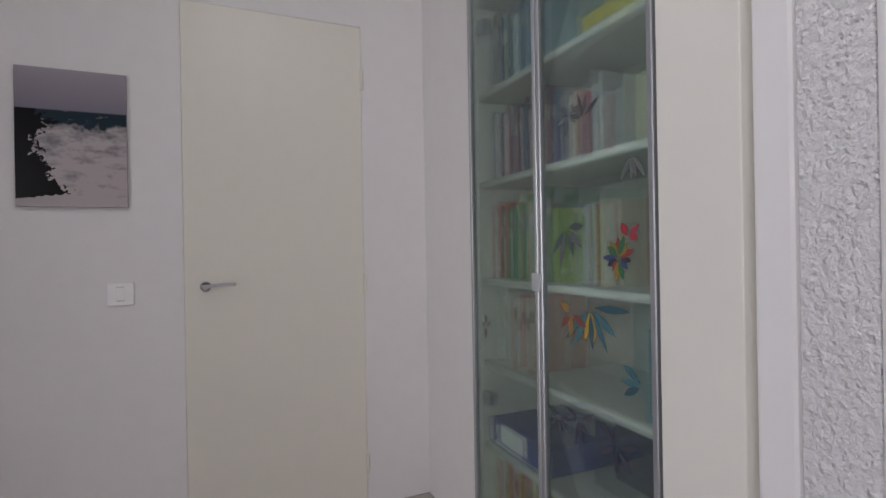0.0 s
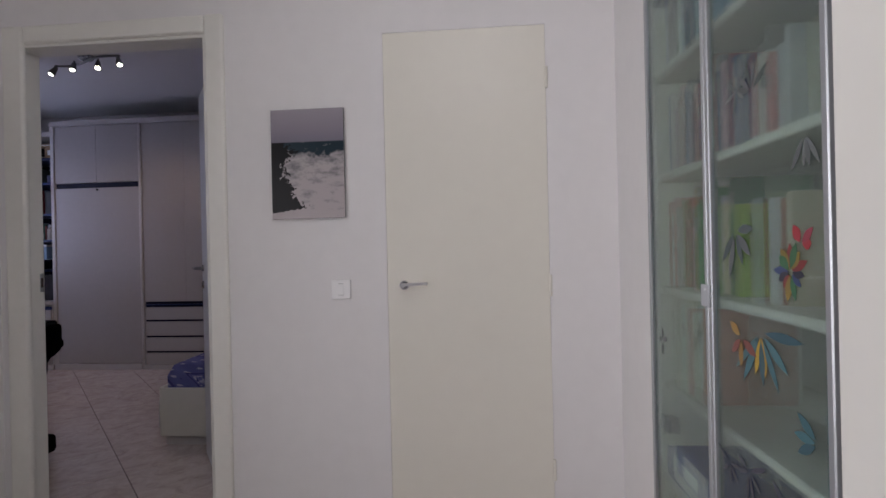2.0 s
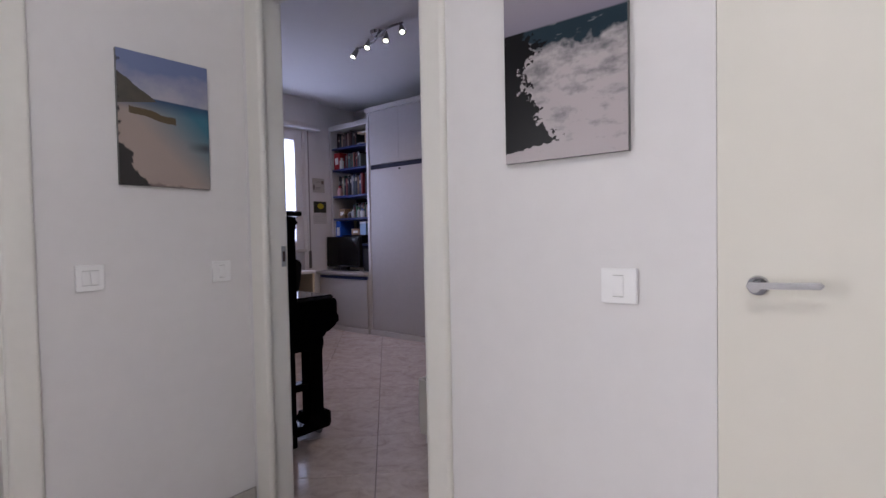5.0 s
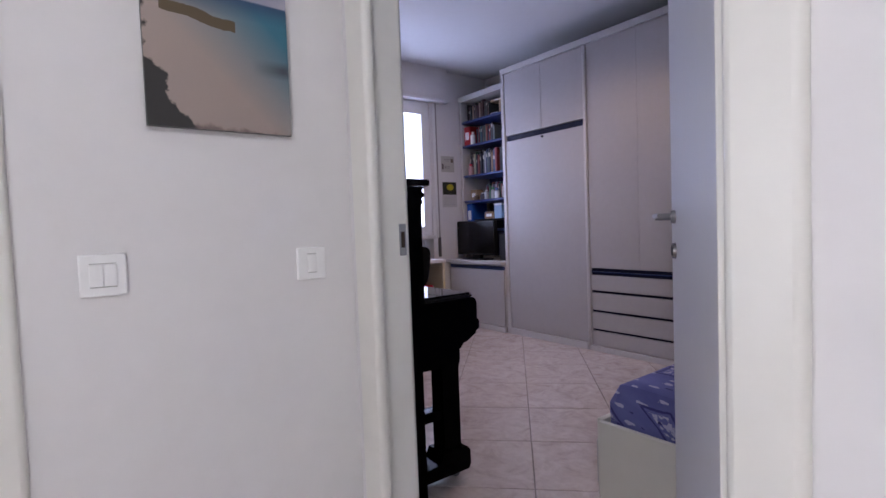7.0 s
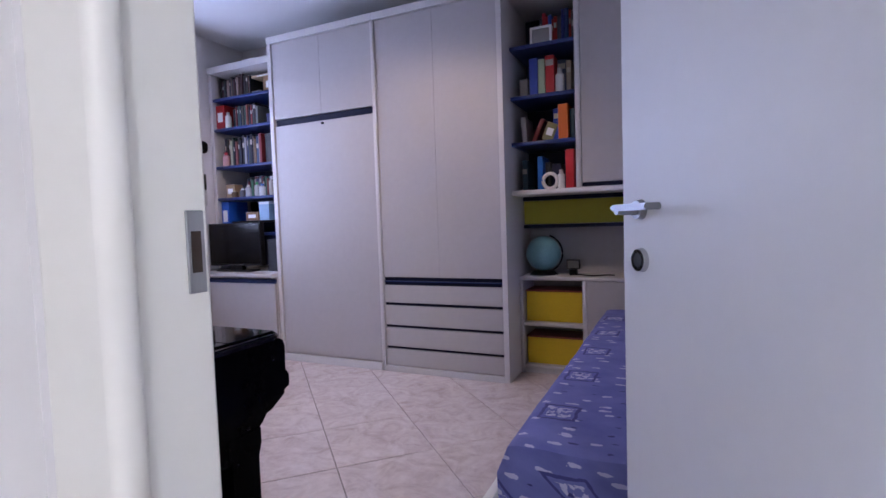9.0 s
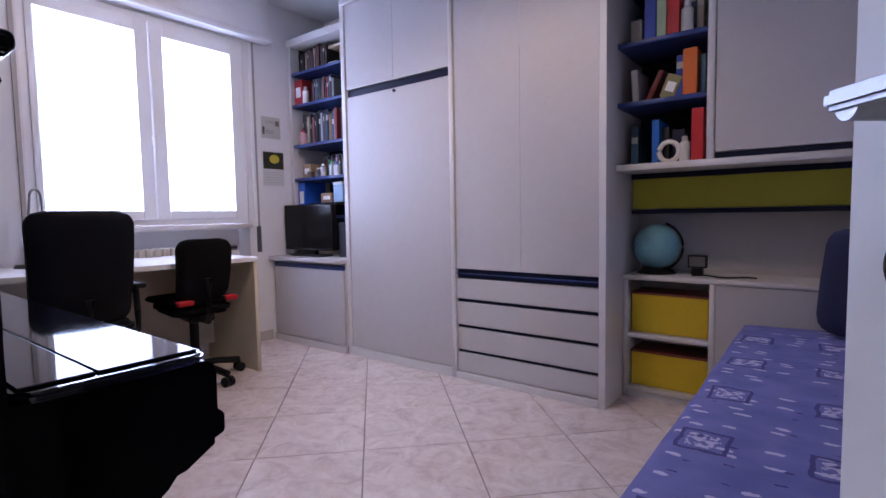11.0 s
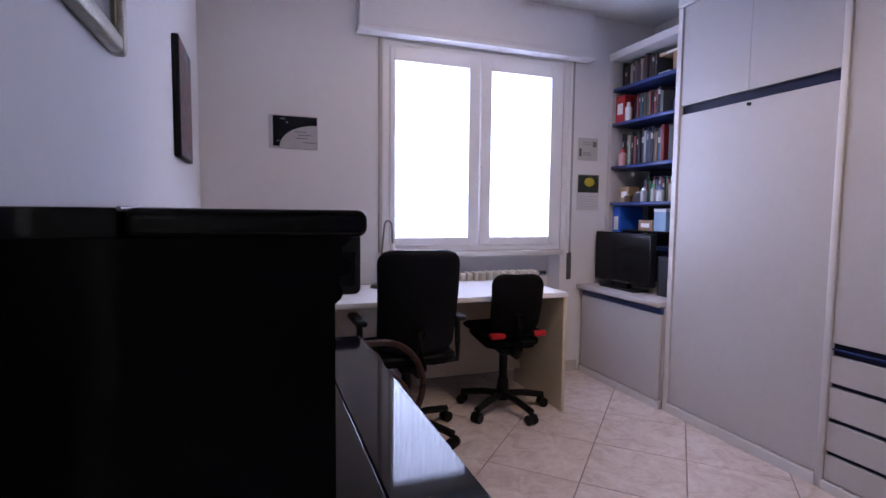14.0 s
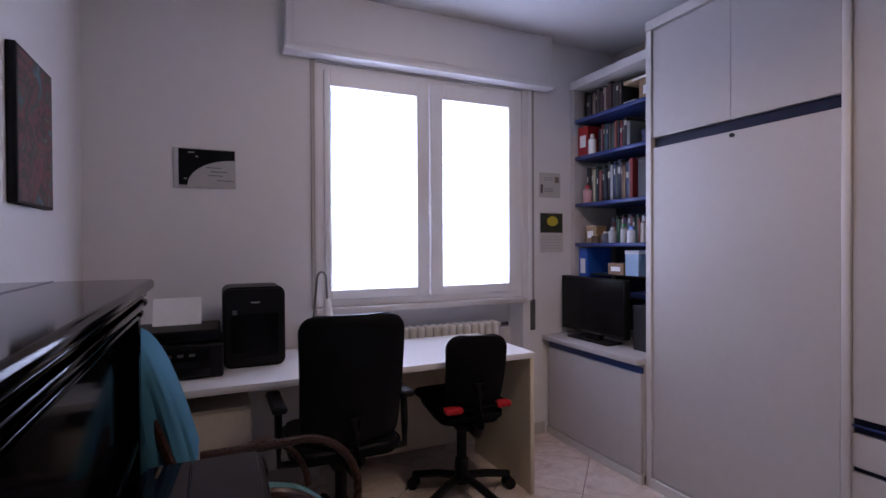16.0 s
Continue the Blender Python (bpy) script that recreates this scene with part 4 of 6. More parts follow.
groove(fb, -4.134, -3.240, 1.828, 1.878)
part("upper_door", B(-4.132, -3.6870, DF, DF + 0.02, 1.880, 2.452, 0.002), GREY_LAM, fb)
part("upper_door", B(-3.6860, -3.241, DF, DF + 0.02, 1.880, 2.452, 0.002), GREY_LAM, fb)
part("cornice", B(-4.172, -3.222, 6.006, 6.60, 2.457, 2.507, 0.004, 2), EDGE_WHITE, fb)
k = part("knob", cyl(bmesh.new(), (-3.675, DF, 1.806), (-3.675, DF - 0.012, 1.806), 0.009, 0.010, 16), BLACK_PLASTIC, fb, "small dark round knob")

wd = thing("wardrobe", (-2.77, 6.3, 0), "grey laminate wardrobe with four drawers and navy grooves", "wardrobe")
part("side_panel", B(-3.236, -3.206, F0, 6.60, 0, 2.455, 0.002), EDGE_WHITE, wd)
part("side_panel", B(-2.321, -2.285, F0, 6.60, 0, 2.455, 0.002), EDGE_WHITE, wd)
part("back_panel", B(-3.206, -2.321, 6.58, 6.60, 0, 2.455), GREY_LAM, wd)
part("plinth", B(-3.206, -2.321, 6.006, 6.03, 0, 0.04, 0.002), EDGE_WHITE, wd)
part("door", B(-3.203, -2.7637, DF, DF + 0.02, 0.672, 2.452, 0.002), GREY_LAM, wd)
part("door", B(-2.7635, -2.324, DF, DF + 0.02, 0.672, 2.452, 0.002), GREY_LAM, wd)
part("cornice", B(-3.221, -2.285, 6.006, 6.60, 2.457, 2.507, 0.004, 2), EDGE_WHITE, wd)
part("groove_rail", B(-3.205, -2.322, DF + 0.004, DF + 0.012, 0.639, 0.646), BLUE_SHELF, wd)
groove(wd, -3.205, -2.322, 0.615, 0.670)
zt = (0.613, 0.470, 0.312, 0.160)
zb = (0.492, 0.333, 0.180, 0.045)
for a, b in zip(zt, zb):
    dr = part("drawer", B(-3.203, -2.324, DF, DF + 0.02, b, a, 0.002), GREY_LAM, wd, "grey laminate drawer front")
for a, b in zip(zb[:3], zt[1:]):
    groove(wd, -3.205, -2.322, b + 0.001, a - 0.001)

# open bookshelf above a low cupboard in the corner
BS = 6.20
bs = thing("corner_bookshelf", (-4.6, 6.4, 0), "grey corner bookshelf with blue shelves, full of books", "bookshelf")
part("side_panel", B(-5.035, -4.998, BS, 6.60, 0.70, 2.40, 0.002), EDGE_WHITE, bs)
# navy of this board also carries the shade deep inside the shelf
part("back_panel", B(-4.998, -4.176, 6.585, 6.60, 0.70, 2.40), NAVY, bs, "navy back board")
part("top_panel", B(-5.035, -4.175, BS - 0.01, 6.60, 2.40, 2.457, 0.003), EDGE_WHITE, bs)
CS = (2.185, 1.925, 1.598, 1.322)
for z in CS:
    part("shelf", B(-4.998, -4.176, BS + 0.006, 6.585, z - 0.024, z, 0.002), BLUE_SHELF, bs, "blue laminate shelf")
part("shelf", B(-4.55, -4.176, BS + 0.006, 6.585, 0.985, 1.01, 0.002), BLUE_SHELF, bs, "short blue laminate shelf")
lc = thing("low_cupboard", (-4.6, 6.3, 0), "low grey cupboard with a pale top", "cupboard")
part("body", B(-5.038, -4.178, 6.01, 6.60, 0.05, 0.655), EDGE_WHITE, lc)
part("plinth", B(-5.03, -4.178, 5.985, 6.01, 0, 0.05, 0.002), EDGE_WHITE, lc)
part("door", B(-5.012, -4.182, 5.985, 6.008, 0.058, 0.605, 0.002), GREY_LAM, lc, "flat grey laminate door")
part("finger_groove", B(-5.012, -4.182, 5.992, 6.008, 0.607, 0.640), BLUE_SHELF, lc, "blue grip groove")
part("top", B(-5.04, -4.176, 5.95, 6.60, 0.656, 0.688, 0.004, 2), GREY_LAM, lc)

CSB = "books on the corner bookshelf"
OLD = [(0.10, 0.05, 0.03), (0.035, 0.03, 0.03), (0.26, 0.23, 0.19), (0.06, 0.03, 0.025), (0.16, 0.15, 0.13), (0.03, 0.035, 0.035), (0.02, 0.02, 0.025)]
# cover colours darkened to hold the shelf's inner shade
MIX = [(0.20, 0.025, 0.03), (0.15, 0.14, 0.14), (0.025, 0.045, 0.11), (0.20, 0.07, 0.06), (0.30, 0.29, 0.29), (0.04, 0.07, 0.06), (0.15, 0.11, 0.08), (0.02, 0.02, 0.022), (0.012, 0.015, 0.03)]
fy = BS + 0.05
book_row(-4.96, -4.60, fy, 2.186, 0.17, 0.15, 0.19, OLD, 31, "y", "old brown book on the top shelf", CSB)
book_row(-4.82, -4.52, fy, 1.926, 0.17, 0.16, 0.19, MIX, 32, "y", "muted coloured book on a blue shelf", CSB)
book_row(-4.93, -4.50, fy, 1.599, 0.20, 0.21, 0.265, MIX, 33, "y", "upright coloured book on a blue shelf", CSB)
book_row(-4.80, -4.40, fy + 0.10, 1.323, 0.14, 0.14, 0.19, [(0.05, 0.06, 0.05), (0.06, 0.18, 0.10), (0.2, 0.05, 0.05), (0.1, 0.1, 0.16)], 34, "y", "dark book behind small objects", CSB)


def simple_box(name, x0, x1, y0, y1, z0, z1, color, label, category, bev=0.003, rot=0.0, lid=None):
    e = thing(name, ((x0 + x1) / 2, (y0 + y1) / 2, z0), label, category)
    part("body", B(x0, x1, y0, y1, z0, z1, bev, 2), paint(color), e)
    if lid:
        part("lid", B(x0 - 0.002, x1 + 0.002, y0 - 0.002, y1 + 0.002, z1 - 0.02, z1 + 0.003, bev, 2), paint(lid), e)
    else:
        part("label_panel", B(x0 + 0.2 * (x1 - x0), x1 - 0.2 * (x1 - x0), y0 - 0.001, y0 + 0.001, z0 + 0.3 * (z1 - z0), z0 + 0.7 * (z1 - z0)), PAPER if sum(color) < 1.4 else paint((0.15, 0.2, 0.35)), e)
    if rot:
        e.rotation_euler = (0, 0, rot)
    return e


def bottle(name, x, y, z, r, h, color, cap, label):
    e = thing(name, (x, y, z), label, "bottle")
    bm = bmesh.new()
    cyl(bm, (x, y, z), (x, y, z + h * 0.72), r, r, 16)
    cyl(bm, (x, y, z + h * 0.72), (x, y, z + h * 0.82), r, r * 0.5, 16)
    part("body", bm, paint(color), e)
    part("cap", cyl(bmesh.new(), (x, y, z + h * 0.82), (x, y, z + h), r * 0.55, r * 0.55, 14), paint(cap), e)
    return e


simple_box("wooden_box", -4.47, -4.30, 6.27, 6.45, 2.186, 2.32, (0.30, 0.19, 0.10), "brown wooden box on the top shelf", "box")
simple_box("book_pile", -4.58, -4.48, 6.25, 6.42, 2.186, 2.21, (0.5, 0.5, 0.52), "pale books lying on the top shelf", "books")
simple_box("flat_case", -4.60, -4.25, 6.27, 6.45, 2.3235, 2.345, (0.48, 0.36, 0.22), "flat tan case lying on a box", "case")
simple_box("red_binder", -4.99, -4.89, 6.23, 6.45, 1.926, 2.13, (0.38, 0.012, 0.015), "red binder at the shelf end", "binder")
bottle("white_bottle", -4.85, 6.235, 1.926, 0.026, 0.135, (0.7, 0.68, 0.64), (0.6, 0.55, 0.5), "white plastic bottle on a blue shelf")
simple_box("navy_case", -4.42, -4.20, 6.24, 6.42, 1.926, 2.00, (0.02, 0.025, 0.09), "navy case lying on a blue shelf", "case", lid=(0.02, 0.025, 0.09))
solo("yellow_bag", ball(bmesh.new(), (-4.28, 6.32, 2.035), 0.085, 0.07, 0.04), paint((0.55, 0.5, 0.02)), "yellow cloth bag lying on a case", "bag")
bottle("pink_figure_jar", -4.90, 6.235, 1.599, 0.03, 0.12, (0.45, 0.25, 0.25), (0.5, 0.04, 0.06), "small pink jar with a red lid")
simple_box("black_file_box", -4.47, -4.35, 6.26, 6.45, 1.599, 1.84, (0.006, 0.006, 0.007), "black file box among the books", "file box", lid=(0.006, 0.006, 0.007))
bottle("red_tin", -4.235, 6.26, 1.599, 0.035, 0.14, (0.5, 0.02, 0.03), (0.6, 0.6, 0.6), "red tin on a blue shelf")
simple_box("card_box", -4.95, -4.85, 6.26, 6.36, 1.323, 1.44, (0.36, 0.25, 0.14), "brown card box on a blue shelf", "box")
for i, (x, r, h, c, cp) in enumerate(((-4.82, 0.028, 0.06, (0.1, 0.06, 0.03), (0.4, 0.35, 0.2)), (-4.74, 0.03, 0.075, (0.06, 0.06, 0.07), (0.5, 0.5, 0.5)), (-4.66, 0.024, 0.10, (0.35, 0.36, 0.38), (0.6, 0.6, 0.6)), (-4.58, 0.022, 0.12, (0.4, 0.42, 0.42), (0.05, 0.3, 0.1)), (-4.50, 0.026, 0.10, (0.55, 0.58, 0.62), (0.1, 0.2, 0.5)), (-4.41, 0.026, 0.16, (0.4, 0.35, 0.3), (0.5, 0.5, 0.5)))):
    bottle("small_bottle", x, 6.235 + 0.02 * (i % 2), 1.323, r, h, c, cp, "small glass bottle on a blue shelf")
bm = bmesh.new()
ball(bm, (-4.27, 6.27, 1.375), 0.055, 0.05, 0.052), ball(bm, (-4.25, 6.25, 1.44), 0.035), ball(bm, (-4.31, 6.25, 1.345), 0.03)
solo("white_ornament", bm, paint((0.62, 0.62, 0.63)), "rounded white ornament on a blue shelf", "ornament")
simple_box("blue_binder", -4.985, -4.90, 6.23, 6.45, 1.035, 1.29, (0.015, 0.10, 0.50), "bright blue ring binder", "binder")
simple_box("tan_box", -4.72, -4.58, 6.25, 6.38, 1.115, 1.19, (0.26, 0.16, 0.09), "tan cardboard box above the television", "box")
simple_box("packet", -4.56, -4.45, 6.245, 6.33, 1.115, 1.27, (0.25, 0.38, 0.55), "pale blue and white packet", "box", lid=(0.65, 0.67, 0.7))
bm = bmesh.new()
ball(bm, (-4.36, 6.35, 1.17), 0.075, 0.06, 0.06)
solo("clear_bag", bm, paint((0.25, 0.28, 0.33)), "crumpled grey plastic bag on the shelf", "bag")
solo("upper_tray", B(-4.99, -4.40, 6.26, 6.50, 1.10, 1.114, 0.003), BLACK_PLASTIC, "thin black tray resting above the television", "tray")
tv = thing("television", (-4.75, 6.13, 0.688), "black flat television standing on the low cupboard", "television")
part("screen_case", B(-5.01, -4.42, 6.10, 6.15, 0.735, 1.098, 0.006, 2), BLACK_PLASTIC, tv)
part("screen", B(-5.0, -4.43, 6.0985, 6.1005, 0.755, 1.088), SCREEN, tv)
part("foot", B(-4.90, -4.52, 6.06, 6.19, 0.6885, 0.70, 0.003), BLACK_PLASTIC, tv)
part("neck", B(-4.78, -4.65, 6.11, 6.15, 0.70, 0.74), BLACK_PLASTIC, tv)
part("bezel_line", B(-4.80, -4.62, 6.097, 6.099, 0.742, 0.746), GREY_METAL, tv)
simple_box("black_console", -4.39, -4.20, 6.14, 6.45, 0.6885, 0.95, (0.012, 0.012, 0.016), "black box beside the television", "console", lid=(0.012, 0.012, 0.016))

# bridge unit over the bed
BY = 6.155
br = thing("bridge_unit", (-1.55, 6.4, 0), "grey overbed unit with open blue shelves and a wide door", "wall unit")
part("base_board", B(-2.284, EX - 0.003, BY, 6.60, 1.203, 1.235, 0.003), EDGE_WHITE, br)
part("side_panel", B(-1.872, -1.840, BY + 0.002, 6.60, 1.236, 2.455, 0.002), EDGE_WHITE, br)
part("back_panel", B(-2.284, -1.872, 6.585, 6.60, 1.236, 2.455), NAVY, br)
part("top_panel", B(-2.284, EX - 0.003, BY, 6.60, 2.457, 2.50, 0.003), EDGE_WHITE, br)
BSH = (1.545, 1.838, 2.155)
for z in BSH:
    part("shelf", B(-2.283, -1.873, BY + 0.01, 6.585, z - 0.024, z, 0.002), BLUE_SHELF, br, "blue laminate shelf")
part("finger_groove", B(-1.838, EX - 0.01, BY + 0.014, BY + 0.03, 1.238, 1.262), NAVY, br)
part("door", B(-1.836, EX - 0.01, BY + 0.004, BY + 0.024, 1.264, 2.452, 0.002), GREY_LAM, br, "wide grey laminate door")
part("yellow_strip", B(-2.275, EX - 0.01, 6.40, 6.42, 1.010, 1.172, 0.002), OLIVE, br, "yellow-green backing strip")
part("strip_trim", B(-2.275, EX - 0.01, 6.385, 6.415, 0.985, 1.008, 0.002), NAVY, br, "navy trim under the yellow strip")
# navy strip stands in for the shade between base board and yellow strip
part("shade_strip", B(-2.284, EX - 0.01, 6.41, 6.43, 1.174, 1.202), NAVY, br)
part("wall_panel", B(-2.284, EX - 0.01, 6.585, 6.60, 0.66, 1.20), GREY_LAM, br)

lo = thing("low_shelf_unit", (-1.55, 6.4, 0), "low pale shelf unit with open compartments behind the bed", "shelf unit")
LF = 6.275
part("top", B(-2.284, EX - 0.004, LF, 6.58, 0.637, 0.662, 0.003), EDGE_WHITE, lo)
part("side_panel", B(-2.284, -2.262, LF + 0.004, 6.58, 0, 0.636), EDGE_WHITE, lo)
part("divider", B(-1.868, -1.842, LF + 0.002, 6.58, 0, 0.636), EDGE_WHITE, lo)
part("shelf", B(-2.261, -1.869, LF + 0.006, 6.57, 0.325, 0.350, 0.002), EDGE_WHITE, lo)
part("bottom", B(-2.261, -1.869, LF + 0.006, 6.57, 0.035, 0.058, 0.002), EDGE_WHITE, lo)
part("plinth", B(-2.261, -1.869, LF + 0.02, LF + 0.035, 0, 0.034), EDGE_WHITE, lo)
part("front_panel", B(-1.841, EX - 0.01, LF + 0.004, LF + 0.022, 0.05, 0.632, 0.002), GREY_LAM, lo)
part("back_panel", B(-2.262, EX - 0.01, 6.57, 6.579, 0, 0.64), GREY_LAM, lo)
for z0, z1 in ((0.351, 0.555), (0.059, 0.240)):
    t_ = thing("yellow_box", (-2.06, 6.35, z0), "yellow storage box with a dark red rim", "storage box", group="yellow boxes")
    part("body", B(-2.252, -1.878, LF + 0.05, 6.54, z0, z1, 0.003), YELLOW, t_)
    part("rim", B(-2.256, -1.874, LF + 0.046, 6.545, z1 - 0.001, z1 + 0.010, 0.002), paint((0.18, 0.03, 0.02)), t_)

BRB = "books on the overbed shelves"
for x0, x1, z, h, off, c, ln, label in (
        (-2.235, -2.18, 1.839, 0.115, 0.06, (0.16, 0.16, 0.165), 0, "short grey file on a blue shelf"),
        (-2.165, -2.112, 1.839, 0.235, 0.05, (0.015, 0.06, 0.42), 0, "blue ring binder on a blue shelf"),
        (-2.109, -2.066, 1.839, 0.225, 0.055, (0.38, 0.50, 0.33), 0, "pale green ring binder on a blue shelf"),
        (-2.062, -2.006, 1.839, 0.24, 0.05, (0.50, 0.015, 0.02), 0, "red ring binder on a blue shelf"),
        (-1.998, -1.945, 1.839, 0.22, 0.12, (0.06, 0.09, 0.15), 0, "dark blue file on a blue shelf"),
        (-1.935, -1.905, 1.839, 0.20, 0.08, (0.30, 0.26, 0.20), 0, "cream and brown book on a blue shelf"),
        (-2.222, -2.190, 1.546, 0.165, 0.06, (0.30, 0.30, 0.32), -0.06, "pale grey book leaning on a blue shelf"),
        (-2.168, -2.142, 1.546, 0.16, 0.08, (0.16, 0.025, 0.03), 0.42, "dark red book leaning on a blue shelf"),
        (-2.025, -1.990, 1.546, 0.20, 0.07, (0.02, 0.05, 0.34), 0.03, "blue book on a blue shelf"),
        (-1.986, -1.925, 1.546, 0.22, 0.05, (0.66, 0.14, 0.01), 0, "orange ring binder on a blue shelf"),
        (-1.920, -1.893, 1.546, 0.19, 0.08, (0.06, 0.12, 0.16), 0, "dark teal book on a blue shelf"),
        (-2.240, -2.205, 1.236, 0.20, 0.10, (0.02, 0.05, 0.07), 0, "dark teal book on the overbed board"),
        (-2.130, -2.096, 1.236, 0.215, 0.07, (0.015, 0.13, 0.50), 0, "bright blue book on the overbed board"),
        (-2.092, -2.060, 1.236, 0.18, 0.12, (0.03, 0.03, 0.035), 0, "black book on the overbed board"),
        (-2.055, -1.995, 1.236, 0.17, 0.15, (0.012, 0.015, 0.06), 0, "navy book on the overbed board"),
        (-1.945, -1.893, 1.236, 0.245, 0.05, (0.50, 0.012, 0.02), 0, "red ring binder on the overbed board")):
    tome(x0, x1, BY + off, BY + off + 0.19, z + 0.0005, z + h, c, "y", ln, label, BRB)
e = simple_box("mottled_packet", -2.10, -2.03, 6.22, 6.235, 1.549, 1.665, (0.24, 0.22, 0.10), "mottled yellow packet leaning on a shelf", "packet")
e.rotation_euler = (0, 0.38, 0)
bm = bmesh.new()
tube(bm, curve_pts(lambda s: (-2.045 + 0.045 * math.cos(6.2832 * s), 6.21, 1.288 + 0.048 * math.sin(6.2832 * s)), 28), 0.012)
solo("white_ring_ornament", bm, paint((0.7, 0.66, 0.64)), "white ring-shaped ornament on the overbed board", "ornament")
bottle("white_flask", -1.975, 6.215, 1.236, 0.024, 0.12, (0.65, 0.64, 0.62), (0.55, 0.55, 0.55), "white bottle on the overbed board")
bottle("white_jar", -1.972, 6.215, 1.839, 0.028, 0.15, (0.62, 0.62, 0.62), (0.5, 0.52, 0.55), "white jar in front of the binders")
e = thing("small_photo_frame", (-2.10, 6.22, 2.156), "small white picture frame on a shelf", "photo frame")
for x0, x1, z0, z1 in ((-2.16, -2.145, 2.157, 2.275), (-2.035, -2.02, 2.157, 2.275), (-2.145, -2.035, 2.157, 2.172), (-2.145, -2.035, 2.26, 2.275)):
    part("frame_bar", B(x0, x1, 6.22, 6.235, z0, z1, 0.002), PAPER, e)
part("print", B(-2.145, -2.035, 6.228, 6.234, 2.172, 2.26), paint((0.3, 0.28, 0.27)), e)
book_row(-2.12, -1.89, BY + 0.16, 2.156, 0.15, 0.18, 0.24, [(0.03, 0.06, 0.28), (0.4, 0.02, 0.02), (0.08, 0.08, 0.1)], 47, "y", "blue or red book high on the shelf", BRB)

# globe, clock and cable on the low shelf
g = thing("globe", (-2.05, 6.42, 0.662), "pale blue globe on a dark stand", "globe")
part("sphere", ball(bmesh.new(), (-2.15, 6.42, 0.808), 0.12, seg=32), GLOBE_BLUE, g)
part("stand", cyl(bmesh.new(), (-2.15, 6.42, 0.663), (-2.15, 6.42, 0.69), 0.10, 0.07, 24), BLACK_PLASTIC, g)
bm = bmesh.new()
tube(bm, curve_pts(lambda s: (-2.15 + 0.131 * math.sin(2.6 * s + 0.2), 6.42, 0.808 - 0.131 * math.cos(2.6 * s + 0.2)), 18), 0.006)
part("arm", bm, BLACK_PLASTIC, g)
c = thing("desk_clock", (-1.83, 6.42, 0.662), "small black alarm clock on the low shelf", "clock")
part("case", B(-1.995, -1.905, 6.42, 6.45, 0.70, 0.765, 0.004, 2), BLACK_PLASTIC, c)
part("face", B(-1.987, -1.913, 6.417, 6.421, 0.707, 0.758), GREY_METAL, c)
part("foot", B(-1.975, -1.925, 6.41, 6.46, 0.6625, 0.70, 0.003), BLACK_PLASTIC, c)
bm = bmesh.new()
tube(bm, curve_pts(lambda s: (-1.96 + 0.28 * s, 6.36 + 0.03 * math.sin(9 * s), 0.667), 24), 0.004)
solo("black_cable", bm, BLACK_PLASTIC, "thin black cable lying on the shelf", "cable")

# ---- study: window side ----
PY0, PY1, PZ0, PZ1 = 4.44, 5.78, 0.975, 2.345
wn = thing("window_1", (WX, 5.1, 0.96), "white two-leaf window with white sheer curtains", "window", kind="structure")
GX = -5.10
for y0, y1, z0, z1 in ((WY0, PY0 + 0.035, WZ0, WZ1), (PY1 - 0.035, WY1, WZ0, WZ1), (PY0 + 0.035, PY1 - 0.035, WZ0, WZ0 + 0.05), (PY0 + 0.035, PY1 - 0.035, WZ1 - 0.05, WZ1)):
    part("window_frame", B(WX - 0.10, WX - 0.012, y0, y1, z0, z1, 0.004, 2), PVC, wn)
YC = 5.115
for a, b, s0, s1 in ((PY0 + 0.02, YC - 0.004, 4.497, 5.030), (YC + 0.004, PY1 - 0.02, 5.204, 5.692)):
    lf = part("sash", B(WX - 0.06, WX + 0.004, a, s0, 1.0, 2.322, 0.006, 2), PVC, wn)
    for y0, y1, z0, z1 in ((s1, b, 1.0, 2.322), (s0, s1, 1.0, 1.056), (s0, s1, 2.232, 2.322)):
        k = part("sash_rail", B(WX - 0.06, WX + 0.003, y0, y1, z0, z1, 0.004, 2), PVC)
        k.parent = lf
    pn = part("pane", B(GX - 0.004, GX, s0 - 0.01, s1 + 0.01, 1.05, 2.27), GLASS, lf)
    pn.visible_shadow = False
    # gathered sheer panel
    bm = bmesh.new()
    nu, nv = 60, 10
    grid = [[bm.verts.new((WX - 0.028 + 0.005 * math.sin(i * 1.25) * (0.6 + 0.4 * math.sin(j)), s0 + 0.012 + (s1 - s0 - 0.024) * i / nu, 1.062 + (2.220 - 1.062) * j / nv + 0.004 * math.sin(i * 0.8) * (j == nv))) for j in range(nv + 1)] for i in range(nu + 1)]
    for i in range(nu):
        for j in range(nv):
            bm.faces.new((grid[i][j], grid[i + 1][j], grid[i + 1][j + 1], grid[i][j + 1]))
    cu = solo("sheer_curtain", bm, SHEER, "white sheer curtain panel filling the window leaf", "curtain", "window curtains")
    part("curtain_rod", cyl(bmesh.new(), (WX - 0.028, s0 - 0.004, 2.224), (WX - 0.028, s1 + 0.004, 2.224), 0.004, seg=8), PVC, cu)
h = part("window_handle", B(WX + 0.004, WX + 0.03, YC - 0.012, YC + 0.010, 1.50, 1.56, 0.004, 2), WHITE_PLASTIC, wn, "white window handle")
k = part("grip", B(WX + 0.022, WX + 0.038, YC - 0.010, YC + 0.008, 1.40, 1.55, 0.005, 2), WHITE_PLASTIC)
k.parent = h
part("window_sill", B(NI + 0.002, WX + 0.05, WY0 - 0.02, WY1 + 0.0, 0.922, 0.958, 0.004, 2), EDGE_WHITE, wn, "pale stone window sill")
